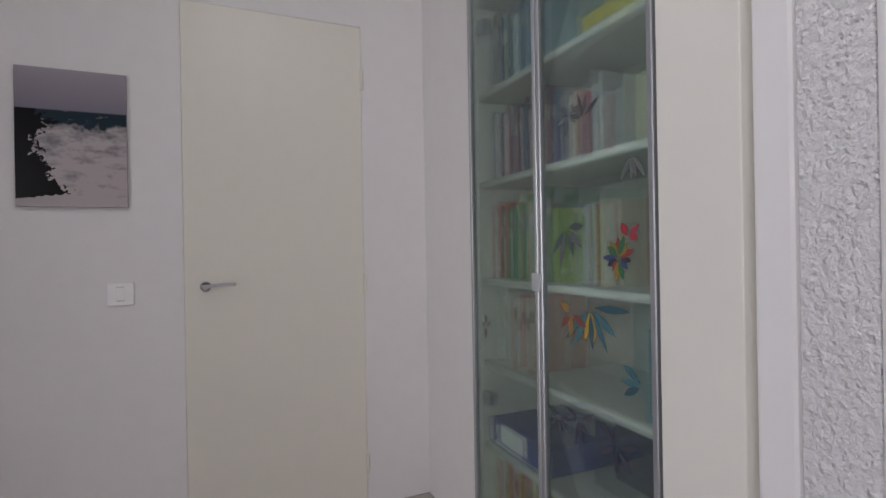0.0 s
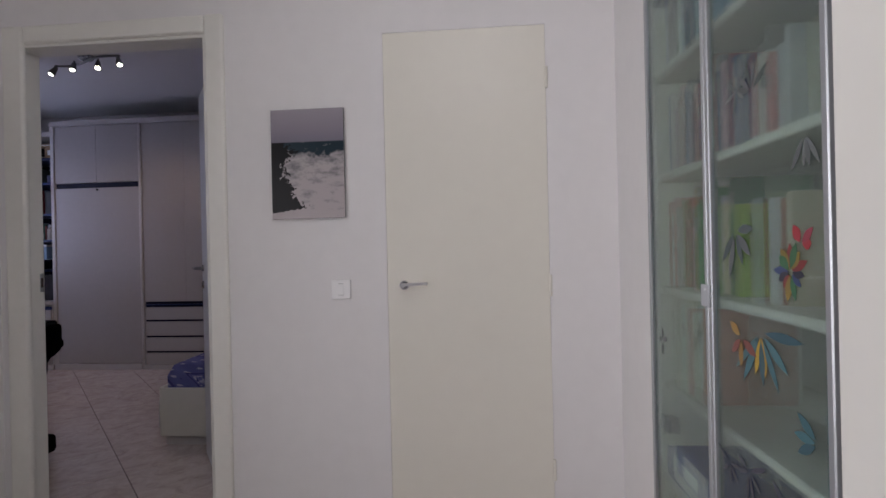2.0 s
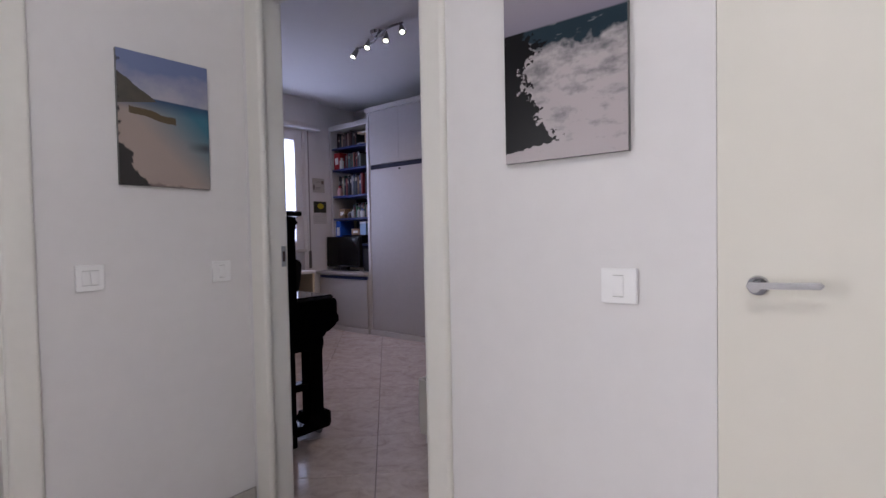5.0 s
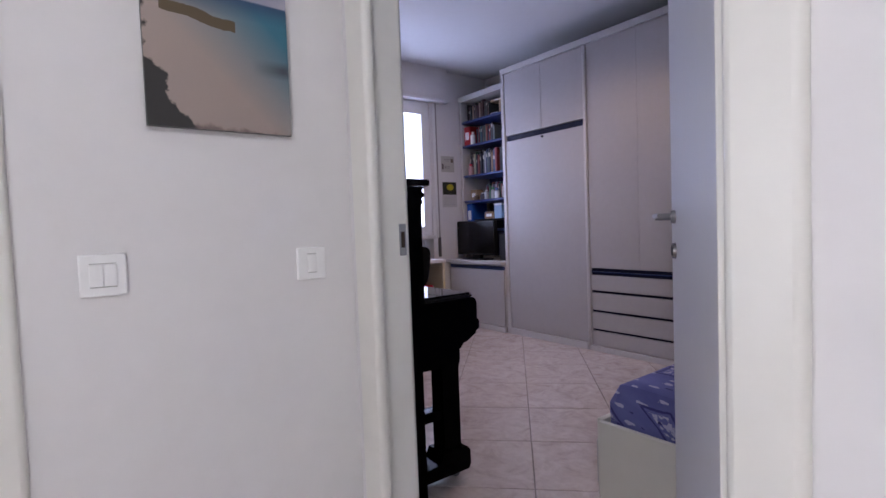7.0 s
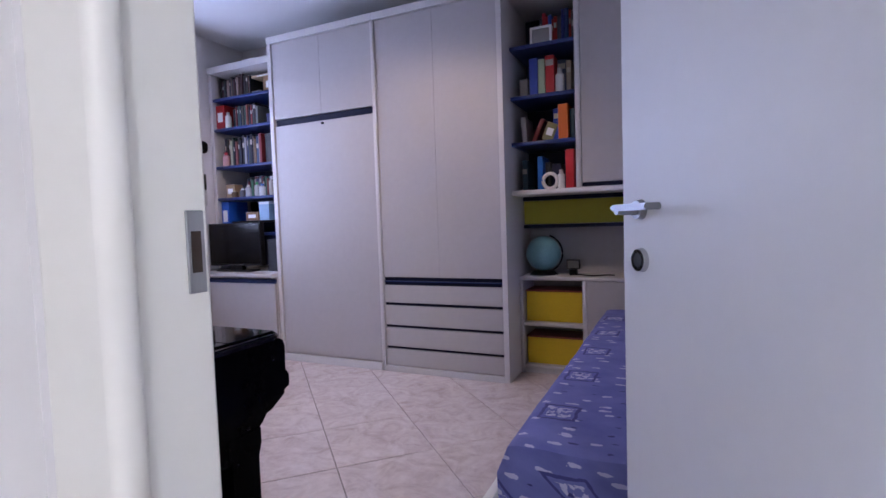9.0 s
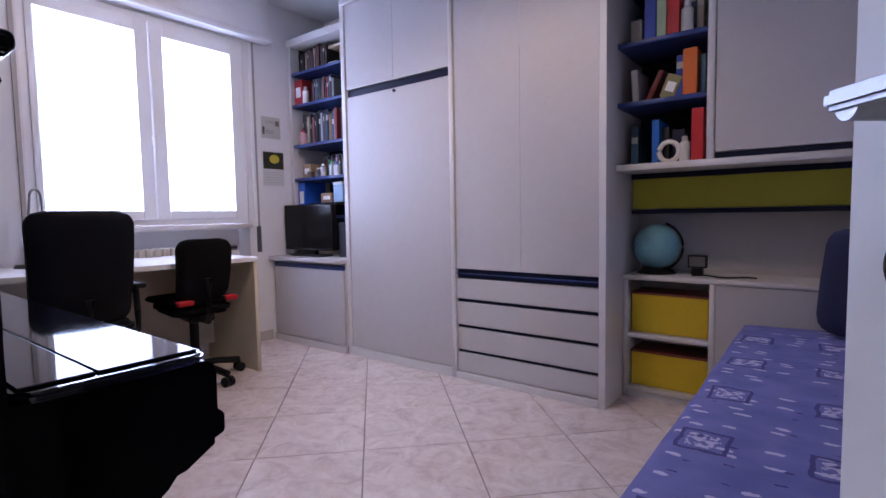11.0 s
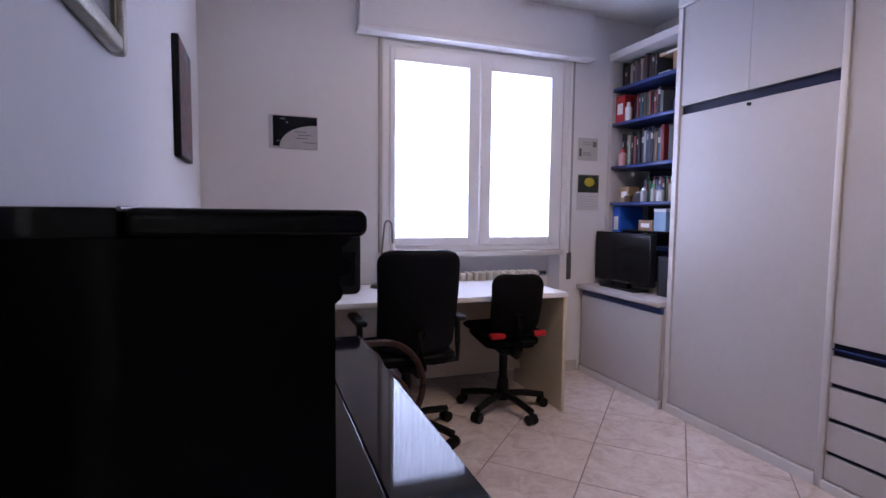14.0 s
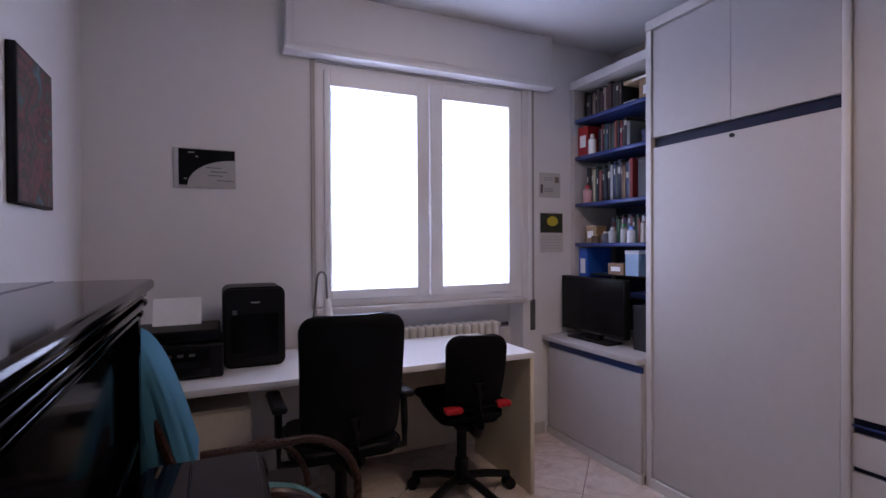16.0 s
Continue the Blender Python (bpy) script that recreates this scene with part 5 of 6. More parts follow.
sb = thing("roller_shutter_box", (WX, 5.1, 2.37), "white roller shutter box above the window", "shutter box", kind="structure")
part("box_front", B(WX + 0.001, -4.955, 4.245, 5.985, 2.385, CEIL - 0.002, 0.003), WALL, sb)
part("box_lip", B(WX + 0.001, -4.938, 4.235, 5.995, 2.368, 2.392, 0.004, 2), PVC, sb)
part("cover_panel", B(-4.9552, -4.951, 4.285, 5.945, 2.42, 2.695, 0.001), WALL, sb)
st = thing("shutter_strap", (WX, 5.87, 0.7), "white guide with the shutter strap and steel winder", "shutter strap")
part("guide", B(WX, WX + 0.012, 4.384, 4.408, 0.96, 2.366, 0.002), paint((0.42, 0.39, 0.37)), st, "greyish guide rail beside the window")
part("guide", B(WX, WX + 0.014, 5.842, 5.868, 0.93, 2.365, 0.003), PVC, st)
part("strap", B(WX + 0.001, WX + 0.006, 5.872, 5.890, 0.92, 2.366), paint((0.36, 0.34, 0.33)), st)
part("winder_plate", B(WX, WX + 0.008, 5.858, 5.898, 0.725, 0.935, 0.003), GREY_METAL, st, "dark grey steel winder plate")
rd = thing("radiator", (-5.12, 5.1, 0.15), "cream cast iron radiator under the window", "radiator")
for i in range(20):
    y = 4.56 + i * 0.054
    part("column", B(-5.17, -5.065, y, y + 0.044, 0.18, 0.80, 0.018, 3), ENAMEL, rd)
part("pipe", cyl(bmesh.new(), (-5.12, 4.58, 0.77), (-5.12, 5.66, 0.77), 0.014, seg=10), ENAMEL, rd)
part("valve", cyl(bmesh.new(), (-5.12, 5.66, 0.77), (-5.12, 5.72, 0.77), 0.02, seg=12), CHROME, rd)
part("foot", B(-5.15, -5.08, 4.66, 4.70, 0.0, 0.19), ENAMEL, rd)
part("foot", B(-5.15, -5.08, 5.52, 5.56, 0.0, 0.19), ENAMEL, rd)

# things on the walls
c = thing("award_plate", (WX, 3.845, 1.617), "silver certificate plate with a black curved corner", "certificate")
part("board", B(WX + 0.001, WX + 0.010, 3.698, 3.990, 1.617, 1.820, 0.001), paint((0.46, 0.45, 0.45)), c)
bm = bmesh.new()
pts = [(3.722, 1.815), (3.986, 1.815), (3.986, 1.765)] + [(3.986 - 0.225 * math.sin(a), 1.765 - 0.135 * (1 - math.cos(a))) for a in [radians(9 * i) for i in range(1, 11)]] + [(3.722, 1.63)]
prism(bm, pts, "x", WX + 0.0105, WX + 0.012)
part("dark_field", bm, SCREEN, c)
for y, z, w in ((3.80, 1.775, 0.012), (3.745, 1.66, 0.014), (3.765, 1.795, 0.030)):
    part("silver_mark", B(WX + 0.0121, WX + 0.013, y, y + w, z, z + 0.006), paint((0.40, 0.40, 0.42)), c)
for i, (y, z) in enumerate(((3.85, 1.72), (3.87, 1.70), (3.86, 1.68), (3.9, 1.655))):
    part("text_line", B(WX + 0.0102, WX + 0.0112, y, y + 0.07 + 0.01 * (i % 2), z, z + 0.005), paint((0.16, 0.16, 0.17)), c)
c = thing("notice_sheet", (WX, 6.02, 1.64), "pale printed notice hanging on the wall", "notice")
part("sheet", B(WX + 0.001, WX + 0.004, 5.935, 6.112, 1.640, 1.812), paint((0.52, 0.51, 0.47)), c)
part("print_block", B(WX + 0.0042, WX + 0.0052, 5.945, 5.965, 1.67, 1.73), paint((0.12, 0.1, 0.1)), c)
part("print_block", B(WX + 0.0042, WX + 0.0052, 6.065, 6.10, 1.745, 1.785), paint((0.2, 0.17, 0.13)), c)
for z in (1.775, 1.76, 1.70, 1.69, 1.68):
    part("text_line", B(WX + 0.0042, WX + 0.005, 5.975, 6.05, z, z + 0.004), paint((0.25, 0.24, 0.23)), c)
c = thing("wall_calendar", (WX, 6.03, 1.258), "wall calendar with a dark photograph of a yellow flower", "calendar")
part("sheet", B(WX + 0.001, WX + 0.004, 5.937, 6.135, 1.258, 1.535), paint((0.62, 0.61, 0.59)), c)
quad_uv("print", [(WX + 0.0055, 5.942, 1.395), (WX + 0.0055, 6.13, 1.395), (WX + 0.0055, 6.13, 1.53), (WX + 0.0055, 5.942, 1.53)], SUNFLOWER, c)
part("bloom", ball(bmesh.new(), (WX + 0.005, 6.045, 1.475), 0.002, 0.05, 0.036), paint((0.55, 0.46, 0.03)), c)
for i in range(5):
    part("text_line", B(WX + 0.0042, WX + 0.005, 5.955, 6.115, 1.285 + 0.02 * i, 1.288 + 0.02 * i), paint((0.4, 0.4, 0.4)), c)
c = thing("dark_painting", (-4.21, SY, 1.45), "dark floral painting in a thin black frame", "painting")
part("frame", B(-4.445, -4.065, SY + 0.001, SY + 0.028, 1.452, 1.945, 0.003), BLACK_PLASTIC, c)
quad_uv("canvas", [(-4.075, SY + 0.0295, 1.462), (-4.435, SY + 0.0295, 1.462), (-4.435, SY + 0.0295, 1.935), (-4.075, SY + 0.0295, 1.935)], FLORAL, c)
c = thing("framed_painting", (-2.83, SY, 1.59), "blue-grey painting in a silvered carved frame", "painting")
X0, X1, Z0, Z1, Wd = -3.145, -2.515, 1.592, 2.36, 0.042
for x0, x1, z0, z1 in ((X0, X0 + Wd, Z0, Z1), (X1 - Wd, X1, Z0, Z1), (X0 + Wd, X1 - Wd, Z0, Z0 + Wd), (X0 + Wd, X1 - Wd, Z1 - Wd, Z1)):
    part("frame_bar", B(x0, x1, SY + 0.001, SY + 0.035, z0, z1, 0.012, 3), SILVER_FRAME, c, "silvered carved moulding")
for x0, x1, z0, z1 in ((X0 + Wd, X0 + Wd + 0.012, Z0 + Wd, Z1 - Wd), (X1 - Wd - 0.012, X1 - Wd, Z0 + Wd, Z1 - Wd), (X0 + Wd + 0.012, X1 - Wd - 0.012, Z0 + Wd, Z0 + Wd + 0.012), (X0 + Wd + 0.012, X1 - Wd - 0.012, Z1 - Wd - 0.012, Z1 - Wd)):
    part("slip", B(x0, x1, SY + 0.001, SY + 0.022, z0, z1, 0.002), paint((0.35, 0.31, 0.22)), c)
quad_uv("canvas", [(X1 - Wd, SY + 0.012, Z0 + Wd), (X0 + Wd, SY + 0.012, Z0 + Wd), (X0 + Wd, SY + 0.012, Z1 - Wd), (X1 - Wd, SY + 0.012, Z1 - Wd)], PORTRAIT, c)

# ---- desk and what stands on it ----
dk = thing("desk", (-4.67, 4.4, 0), "long pale laminate desk under the window", "desk")
part("top", B(-4.99, -4.345, 3.36, 5.412, 0.720, 0.750, 0.003, 2), DESK_TOP, dk)
part("side_panel", B(-4.97, -4.350, 5.384, 5.410, 0, 0.719, 0.002), DESK_WOOD, dk, "pale birch side panel")
part("side_panel", B(-4.97, -4.36, 3.37, 3.395, 0, 0.719, 0.002), DESK_WOOD, dk, "pale birch side panel")
part("modesty_panel", B(-4.90, -4.88, 4.62, 5.383, 0.12, 0.719, 0.002), BEECH, dk)
pd = thing("drawer_pedestal", (-4.6, 3.85, 0), "pale drawer pedestal standing under the desk", "drawer unit")
part("body", B(-4.92, -4.42, 3.64, 4.02, 0.03, 0.64, 0.003), BEECH, pd)
for i in range(3):
    part("drawer", B(-4.421, -4.405, 3.645, 4.015, 0.05 + i * 0.195, 0.235 + i * 0.195, 0.003), BEECH, pd)
part("base", B(-4.90, -4.44, 3.66, 4.0, 0, 0.03), BLACK_PLASTIC, pd)
pc = thing("computer_tower", (-4.77, 4.05, 0.75), "black rounded computer case on the desk", "computer")
bm = bmesh.new()
prism(bm, fold_outline(3.915, 4.188, 0.751, 1.125, 0.035), "x", -4.64, -4.90)
bmesh.ops.bevel(bm, geom=[e_ for e_ in bm.edges if len(e_.link_faces) == 2 and e_.calc_face_angle(0) > 1], offset=0.010, segments=3, affect="EDGES")
part("case", bm, BLACK_PLASTIC, pc)
part("badge", B(-4.639, -4.6375, 4.035, 4.075, 1.05, 1.056), paint((0.4, 0.4, 0.42)), pc)
part("front_panel", B(-4.6395, -4.637, 3.95, 4.155, 0.80, 1.00, 0.001), SCREEN, pc)
part("button", B(-4.6385, -4.635, 3.955, 3.975, 1.00, 1.02), paint((0.1, 0.12, 0.14)), pc)
pr = thing("printer", (-4.66, 3.72, 0.75), "black inkjet printer with paper in its rear tray", "printer")
part("body", B(-4.86, -4.52, 3.50, 3.915, 0.751, 0.90, 0.012, 3), BLACK_PLASTIC, pr)
part("lid", B(-4.85, -4.54, 3.51, 3.905, 0.901, 0.955, 0.012, 3), BLACK_LEATHER, pr)
part("control_panel", B(-4.522, -4.512, 3.56, 3.86, 0.83, 0.885, 0.003), SCREEN, pr)
for i in range(5):
    part("key", B(-4.513, -4.509, 3.60 + i * 0.045, 3.625 + i * 0.045, 0.85, 0.862), paint((0.08, 0.08, 0.09)), pr)
part("output_tray", B(-4.535, -4.505, 3.56, 3.86, 0.765, 0.80, 0.003), SCREEN, pr)
part("paper", prism(bmesh.new(), [(-4.74, 0.945), (-4.737, 0.945), (-4.797, 1.075), (-4.80, 1.075)], "y", 3.625, 3.825), PAPER, pr, "sheet of white paper standing in the tray")
lp = thing("desk_lamp", (-4.86, 4.40, 0.75), "small silver gooseneck lamp at the window", "desk lamp")
part("base", cyl(bmesh.new(), (-4.86, 4.36, 0.75), (-4.86, 4.36, 0.77), 0.07, 0.06, 24), GREY_METAL, lp)
bm = bmesh.new()
tube(bm, curve_pts(lambda s: (-4.86, 4.345 + 0.035 * s, 0.77 + 0.36 * s), 6) + curve_pts(lambda s: (-4.86, 4.405 - 0.025 * math.cos(math.pi * s), 1.13 + 0.045 * math.sin(math.pi * s)), 12)[1:] + [(-4.86, 4.432, 1.09), (-4.86, 4.434, 1.03)], 0.006)
part("neck", bm, GREY_METAL, lp)
part("shade", cyl(bmesh.new(), (-4.86, 4.434, 1.03), (-4.86, 4.436, 0.93), 0.014, 0.032, 20), WHITE_PLASTIC, lp)


def office_chair(name, cx, cy, back_w, back_z0, back_z1, seat_z, r, arms, fabric, label, yaw, start):
    """Built facing -x at the origin, then set in its place."""
    e = thing(name, (0, 0, 0), label, "office chair")
    # star base
    for i in range(5):
        a = radians(start + 72 * i)
        d_ = Vector((math.cos(a), math.sin(a), 0))
        bm = bmesh.new()
        tube(bm, [d_ * 0.03 + Vector((0, 0, 0.105)), d_ * r * 0.5 + Vector((0, 0, 0.10)), d_ * r + Vector((0, 0, 0.075))], 0.021, 8)
        part("spoke", bm, BLACK_PLASTIC, e)
        w_ = Vector((-d_.y, d_.x, 0))
        p_ = d_ * r + Vector((0, 0, 0.03))
        bm = bmesh.new()
        cyl(bm, p_ - w_ * 0.028, p_ - w_ * 0.006, 0.03, seg=14), cyl(bm, p_ + w_ * 0.006, p_ + w_ * 0.028, 0.03, seg=14), cyl(bm, p_, p_ + Vector((0, 0, 0.045)), 0.010, seg=8)
        part("caster", bm, BLACK_PLASTIC, e)
    part("column", cyl(bmesh.new(), (0, 0, 0.08), (0, 0, seat_z - 0.06), 0.026, seg=16), BLACK_PLASTIC, e)
    part("column_sleeve", cyl(bmesh.new(), (0, 0, 0.07), (0, 0, 0.20), 0.038, 0.034, seg=16), BLACK_PLASTIC, e)
    part("mechanism", B(-0.10, 0.16, -0.07, 0.07, seat_z - 0.075, seat_z - 0.03, 0.01, 2), BLACK_PLASTIC, e)
    sw = back_w * 0.5 + 0.02
    bm = bmesh.new()
    prism(bm, fold_outline(-0.25, 0.20, -sw, sw, 0.09), "z", seat_z - 0.03, seat_z + 0.035)
    bmesh.ops.bevel(bm, geom=[e_ for e_ in bm.edges if len(e_.link_faces) == 2 and e_.calc_face_angle(0) > 1], offset=0.022, segments=3, affect="EDGES")
    part("seat", bm, fabric, e)
    # curved backrest
    nu, nv, th = 12, 44, 0.045
    bm = bmesh.new()
    hw, z0, z1 = back_w / 2, back_z0, back_z1
    def shape(u, v, s):
        z = z0 + (z1 - z0) * v
        # rounded corners: the outline narrows near top and foot
        k = min(v, 1 - v) * (z1 - z0)
        rr = 0.07
        inset = rr - math.sqrt(max(0, rr * rr - (rr - min(k, rr)) ** 2))
        y = u * (hw - inset) * (0.93 + 0.07 * v)
        x = 0.20 + 0.035 * math.sin(2.6 * v) - 0.03 * (u * u) + 0.06 * (v - 0.3) + s * th * (1 - 0.5 * u ** 6) * (1 - 0.6 * abs(2 * v - 1) ** 8)
        return (x, y, z)
    fr = [[bm.verts.new(shape(-1 + 2 * i / nu, j / nv, 0.5)) for j in range(nv + 1)] for i in range(nu + 1)]
    bkk = [[bm.verts.new(shape(-1 + 2 * i / nu, j / nv, -0.5)) for j in range(nv + 1)] for i in range(nu + 1)]
    for i in range(nu):
        for j in range(nv):
            bm.faces.new((fr[i][j], fr[i + 1][j], fr[i + 1][j + 1], fr[i][j + 1]))
            bm.faces.new((bkk[i][j + 1], bkk[i + 1][j + 1], bkk[i + 1][j], bkk[i][j]))
    for i in range(nu):
        bm.faces.new((fr[i + 1][0], fr[i][0], bkk[i][0], bkk[i + 1][0]))
        bm.faces.new((fr[i][nv], fr[i + 1][nv], bkk[i + 1][nv], bkk[i][nv]))
    for j in range(nv):
        bm.faces.new((fr[0][j], fr[0][j + 1], bkk[0][j + 1], bkk[0][j]))
        bm.faces.new((fr[nu][j + 1], fr[nu][j], bkk[nu][j], bkk[nu][j + 1]))
    part("backrest", bm, fabric, e)
    bm = bmesh.new()
    tube(bm, [(0.10, 0, seat_z - 0.06), (0.24, 0, seat_z - 0.055), (0.275, 0, seat_z - 0.01), (0.275, 0, back_z0 + 0.14)], 0.022, 8)
    part("back_bar", bm, BLACK_PLASTIC, e)
    if arms:
        for s in (-1, 1):
            bm = bmesh.new()
            ya = s * (sw + 0.035)
            tube(bm, [(0.08, s * 0.12, seat_z - 0.05), (0.08, ya, seat_z - 0.04), (0.08, ya, seat_z + 0.06), (0.07, ya, seat_z + 0.18)], 0.016, 8)
            part("arm_post", bm, BLACK_PLASTIC, e)
            part("armrest", B(-0.13, 0.14, ya - 0.03, ya + 0.03, seat_z + 0.18, seat_z + 0.21, 0.012, 3), BLACK_PLASTIC, e)
    e.matrix_world = pose(cx, cy, 0, 0, 0, yaw)
    return e


office_chair("office_chair", -4.34, 4.38, 0.43, 0.50, 1.045, 0.47, 0.30, True, BLACK_LEATHER, "black leatherette office chair with armrests at the desk", 0, 40)
sc = office_chair("office_chair", -4.50, 5.055, 0.31, 0.52, 0.885, 0.465, 0.27, False, BLACK_FABRIC, "small black fabric swivel chair with a red cushion", -8, 20)
cu = thing("seat_cushion", (-4.5, 5.05, 0.5), "thin red and black cushion on the swivel chair", "cushion")
bm = bmesh.new()
prism(bm, fold_outline(-4.74, -4.30, 4.86, 5.24, 0.06), "z", 0.502, 0.530)
bmesh.ops.bevel(bm, geom=[e_ for e_ in bm.edges if len(e_.link_faces) == 2 and e_.calc_face_angle(0) > 1], offset=0.010, segments=2, affect="EDGES")
part("pad", bm, BLACK_FABRIC, cu)
part("red_panel", B(-4.345, -4.292, 4.875, 4.965, 0.504, 0.534, 0.010, 3), RED_FABRIC, cu, "red fabric corner")
part("red_panel", B(-4.345, -4.292, 5.155, 5.235, 0.504, 0.534, 0.010, 3), RED_FABRIC, cu, "red fabric corner")

# bentwood armchair with a cloth over its back
ac = thing("bentwood_armchair", (-3.80, 3.98, 0), "dark bentwood armchair with a teal seat", "armchair")
AX, AY = -3.80, 3.985
bm = bmesh.new()
prism(bm, [(AX + 0.23 * math.cos(a), AY + 0.22 * math.sin(a)) for a in [2 * math.pi * i / 28 for i in range(28)]], "z", 0.44, 0.485)
bmesh.ops.bevel(bm, geom=[e_ for e_ in bm.edges if len(e_.link_faces) == 2 and e_.calc_face_angle(0) > 1], offset=0.015, segments=3, affect="EDGES")
part("seat", bm, TEAL, ac, "teal fabric seat pad")
bm = bmesh.new()
tube(bm, curve_pts(lambda s: (AX + 0.235 * math.cos(6.2832 * s), AY + 0.225 * math.sin(6.2832 * s), 0.43), 32), 0.017)
part("seat_ring", bm, DARKWOOD, ac)
for sx, sy in ((-0.17, 0.17), (0.17, 0.17), (-0.18, -0.17), (0.18, -0.17)):
    bm = bmesh.new()
    tube(bm, [(AX + sx, AY + sy, 0.43), (AX + sx * 1.12, AY + sy * 1.12, 0.2), (AX + sx * 1.28, AY + sy * 1.28, 0.0)], 0.015)
    part("leg", bm, DARKWOOD, ac)
for s in (-1, 1):
    # arm loop: runs forward from the back, then curls down past the seat
    bm = bmesh.new()
    cy = 4.08 - 0.08 * s
    run = [(0.155 + 0.02 * t, 3.83 + (cy - 3.83) * t, 0.632 - 0.006 * t) for t in (0, 0.25, 0.5, 0.75)]
    bow = [(0.175 + 0.01 * math.sin(radians(k)), cy + 0.20 * math.cos(radians(k)), 0.415 + 0.211 * math.sin(radians(k))) for k in range(90, -66, -9)]
    tube(bm, [(AX + s * x_, y_, z_) for x_, y_, z_ in run + bow], 0.016)
    part("arm", bm, DARKWOOD, ac, "curved dark wooden arm")
    bm = bmesh.new()
    tube(bm, curve_pts(lambda t: (AX + s * (0.215 + 0.05 * math.sin(3.14 * t)), AY + 0.20 - 0.13 * (1 - math.cos(3.4 * t)), 0.44 + 0.17 * math.sin(3.0 * t)), 24), 0.012)
    part("brace", bm, DARKWOOD, ac)
bm = bmesh.new()
tube(bm, curve_pts(lambda t: (AX - 0.03 + 0.15 * math.cos(math.pi * t), AY - 0.125 - 0.20 * math.sin(math.pi * t) ** 0.6, 0.44 + 0.60 * math.sin(math.pi * t) ** 0.6), 36), 0.016)
part("back_hoop", bm, DARKWOOD, ac)
# the cloth hangs like a hood over the leaning hoop
bm = bmesh.new()
nu, nv = 72, 20


def cloth(i, j):
    a = 2 * math.pi * i / nu
    d_ = j / nv
    z = 1.075 - 0.375 * d_ ** 1.5
    yf = 3.655 + 0.17 * d_ ** 0.8 + 0.006
    yb = 3.625 - 0.012 * d_
    hx = 0.06 + 0.11 * min(1, 2.2 * d_) ** 0.6
    wr = 1 + 0.05 * d_ * math.sin(9 * a + 3 * d_) + 0.03 * d_ * math.sin(17 * a + 1)
    ca, sa = math.cos(a), math.sin(a)
    ex = math.copysign(abs(ca) ** 0.55, ca) * hx * wr
    ey = math.copysign(abs(sa) ** 0.75, sa) * (yf - yb) / 2 * (1 + 0.4 * (wr - 1))
    return (AX - 0.05 + ex, (yf + yb) / 2 + ey, z + 0.012 * d_ * math.sin(2 * a + 0.7) - 0.01 * d_ * ca)


g = [[bm.verts.new(cloth(i, j)) for j in range(nv + 1)] for i in range(nu)]
bm.faces.new([g[i][0] for i in range(nu)])
for i in range(nu):
    for j in range(nv):
        bm.faces.new((g[i][j], g[(i + 1) % nu][j], g[(i + 1) % nu][j + 1], g[i][j + 1]))
bmesh.ops.solidify(bm, geom=bm.faces[:], thickness=0.004)
solo("light_blue_cloth", bm, CYAN_CLOTH, "light blue cloth draped over the armchair back", "cloth")

# ---- piano ----
pn = thing("upright_piano", (-2.97, 3.5, 0), "black lacquered upright piano with closed lid against the wall", "piano")
XA, XB, YB, YF = -3.625, -2.240, 3.325, 3.712
KB = -2.282                                     # end of the keyboard cheeks


def cheek(x0, x1):
    out = [(YF - 0.03, 0.485), (3.80, 0.480), (3.86, 0.515), (3.91, 0.548), (3.925, 0.566), (3.941, 0.568), (3.993, 0.597), (3.993, 0.607), (4.010, 0.613), (4.013, 0.62), (4.013, 0.645), (4.010, 0.651), (4.001, 0.659), (4.002, 0.725), (3.996, 0.742), (3.982, 0.751), (YF - 0.03, 0.7515)]
    return prism(bmesh.new(), out, "x", x0, x1)


def profile_side(x0, x1):
    ys = YF - 0.007
    out = [(YB, 0.0), (ys - 0.02, 0.0), (ys - 0.02, 0.52), (ys, 0.56), (ys, 1.138), (ys + 0.006, 1.143), (ys + 0.008, 1.148), (ys + 0.007, 1.154), (ys + 0.004, 1.159), (ys + 0.006, 1.166), (ys + 0.015, 1.170), (ys + 0.018, 1.176), (ys + 0.016, 1.182), (ys + 0.008, 1.188), (ys + 0.007, 1.196), (ys + 0.014, 1.203), (ys + 0.022, 1.207), (YB, 1.207)]
    return prism(bmesh.new(), out, "x", x0, x1)


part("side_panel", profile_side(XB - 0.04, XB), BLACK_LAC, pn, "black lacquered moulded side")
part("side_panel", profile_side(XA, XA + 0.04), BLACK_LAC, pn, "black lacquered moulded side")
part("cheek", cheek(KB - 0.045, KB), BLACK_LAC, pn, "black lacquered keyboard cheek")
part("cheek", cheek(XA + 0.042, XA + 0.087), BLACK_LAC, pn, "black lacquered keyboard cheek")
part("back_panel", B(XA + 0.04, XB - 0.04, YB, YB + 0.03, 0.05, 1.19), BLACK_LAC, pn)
# top and lid take the shinier lacquer copies, sides the dimmed one
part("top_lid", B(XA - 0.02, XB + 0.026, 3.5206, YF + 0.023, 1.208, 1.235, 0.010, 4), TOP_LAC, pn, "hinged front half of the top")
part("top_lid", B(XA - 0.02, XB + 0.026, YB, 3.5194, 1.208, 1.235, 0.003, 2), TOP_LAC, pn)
part("hinge_rod", cyl(bmesh.new(), (XA - 0.018, 3.520, 1.2345), (XB + 0.024, 3.520, 1.2340), 0.0022, seg=8), GREY_METAL, pn, "long dark metal hinge")
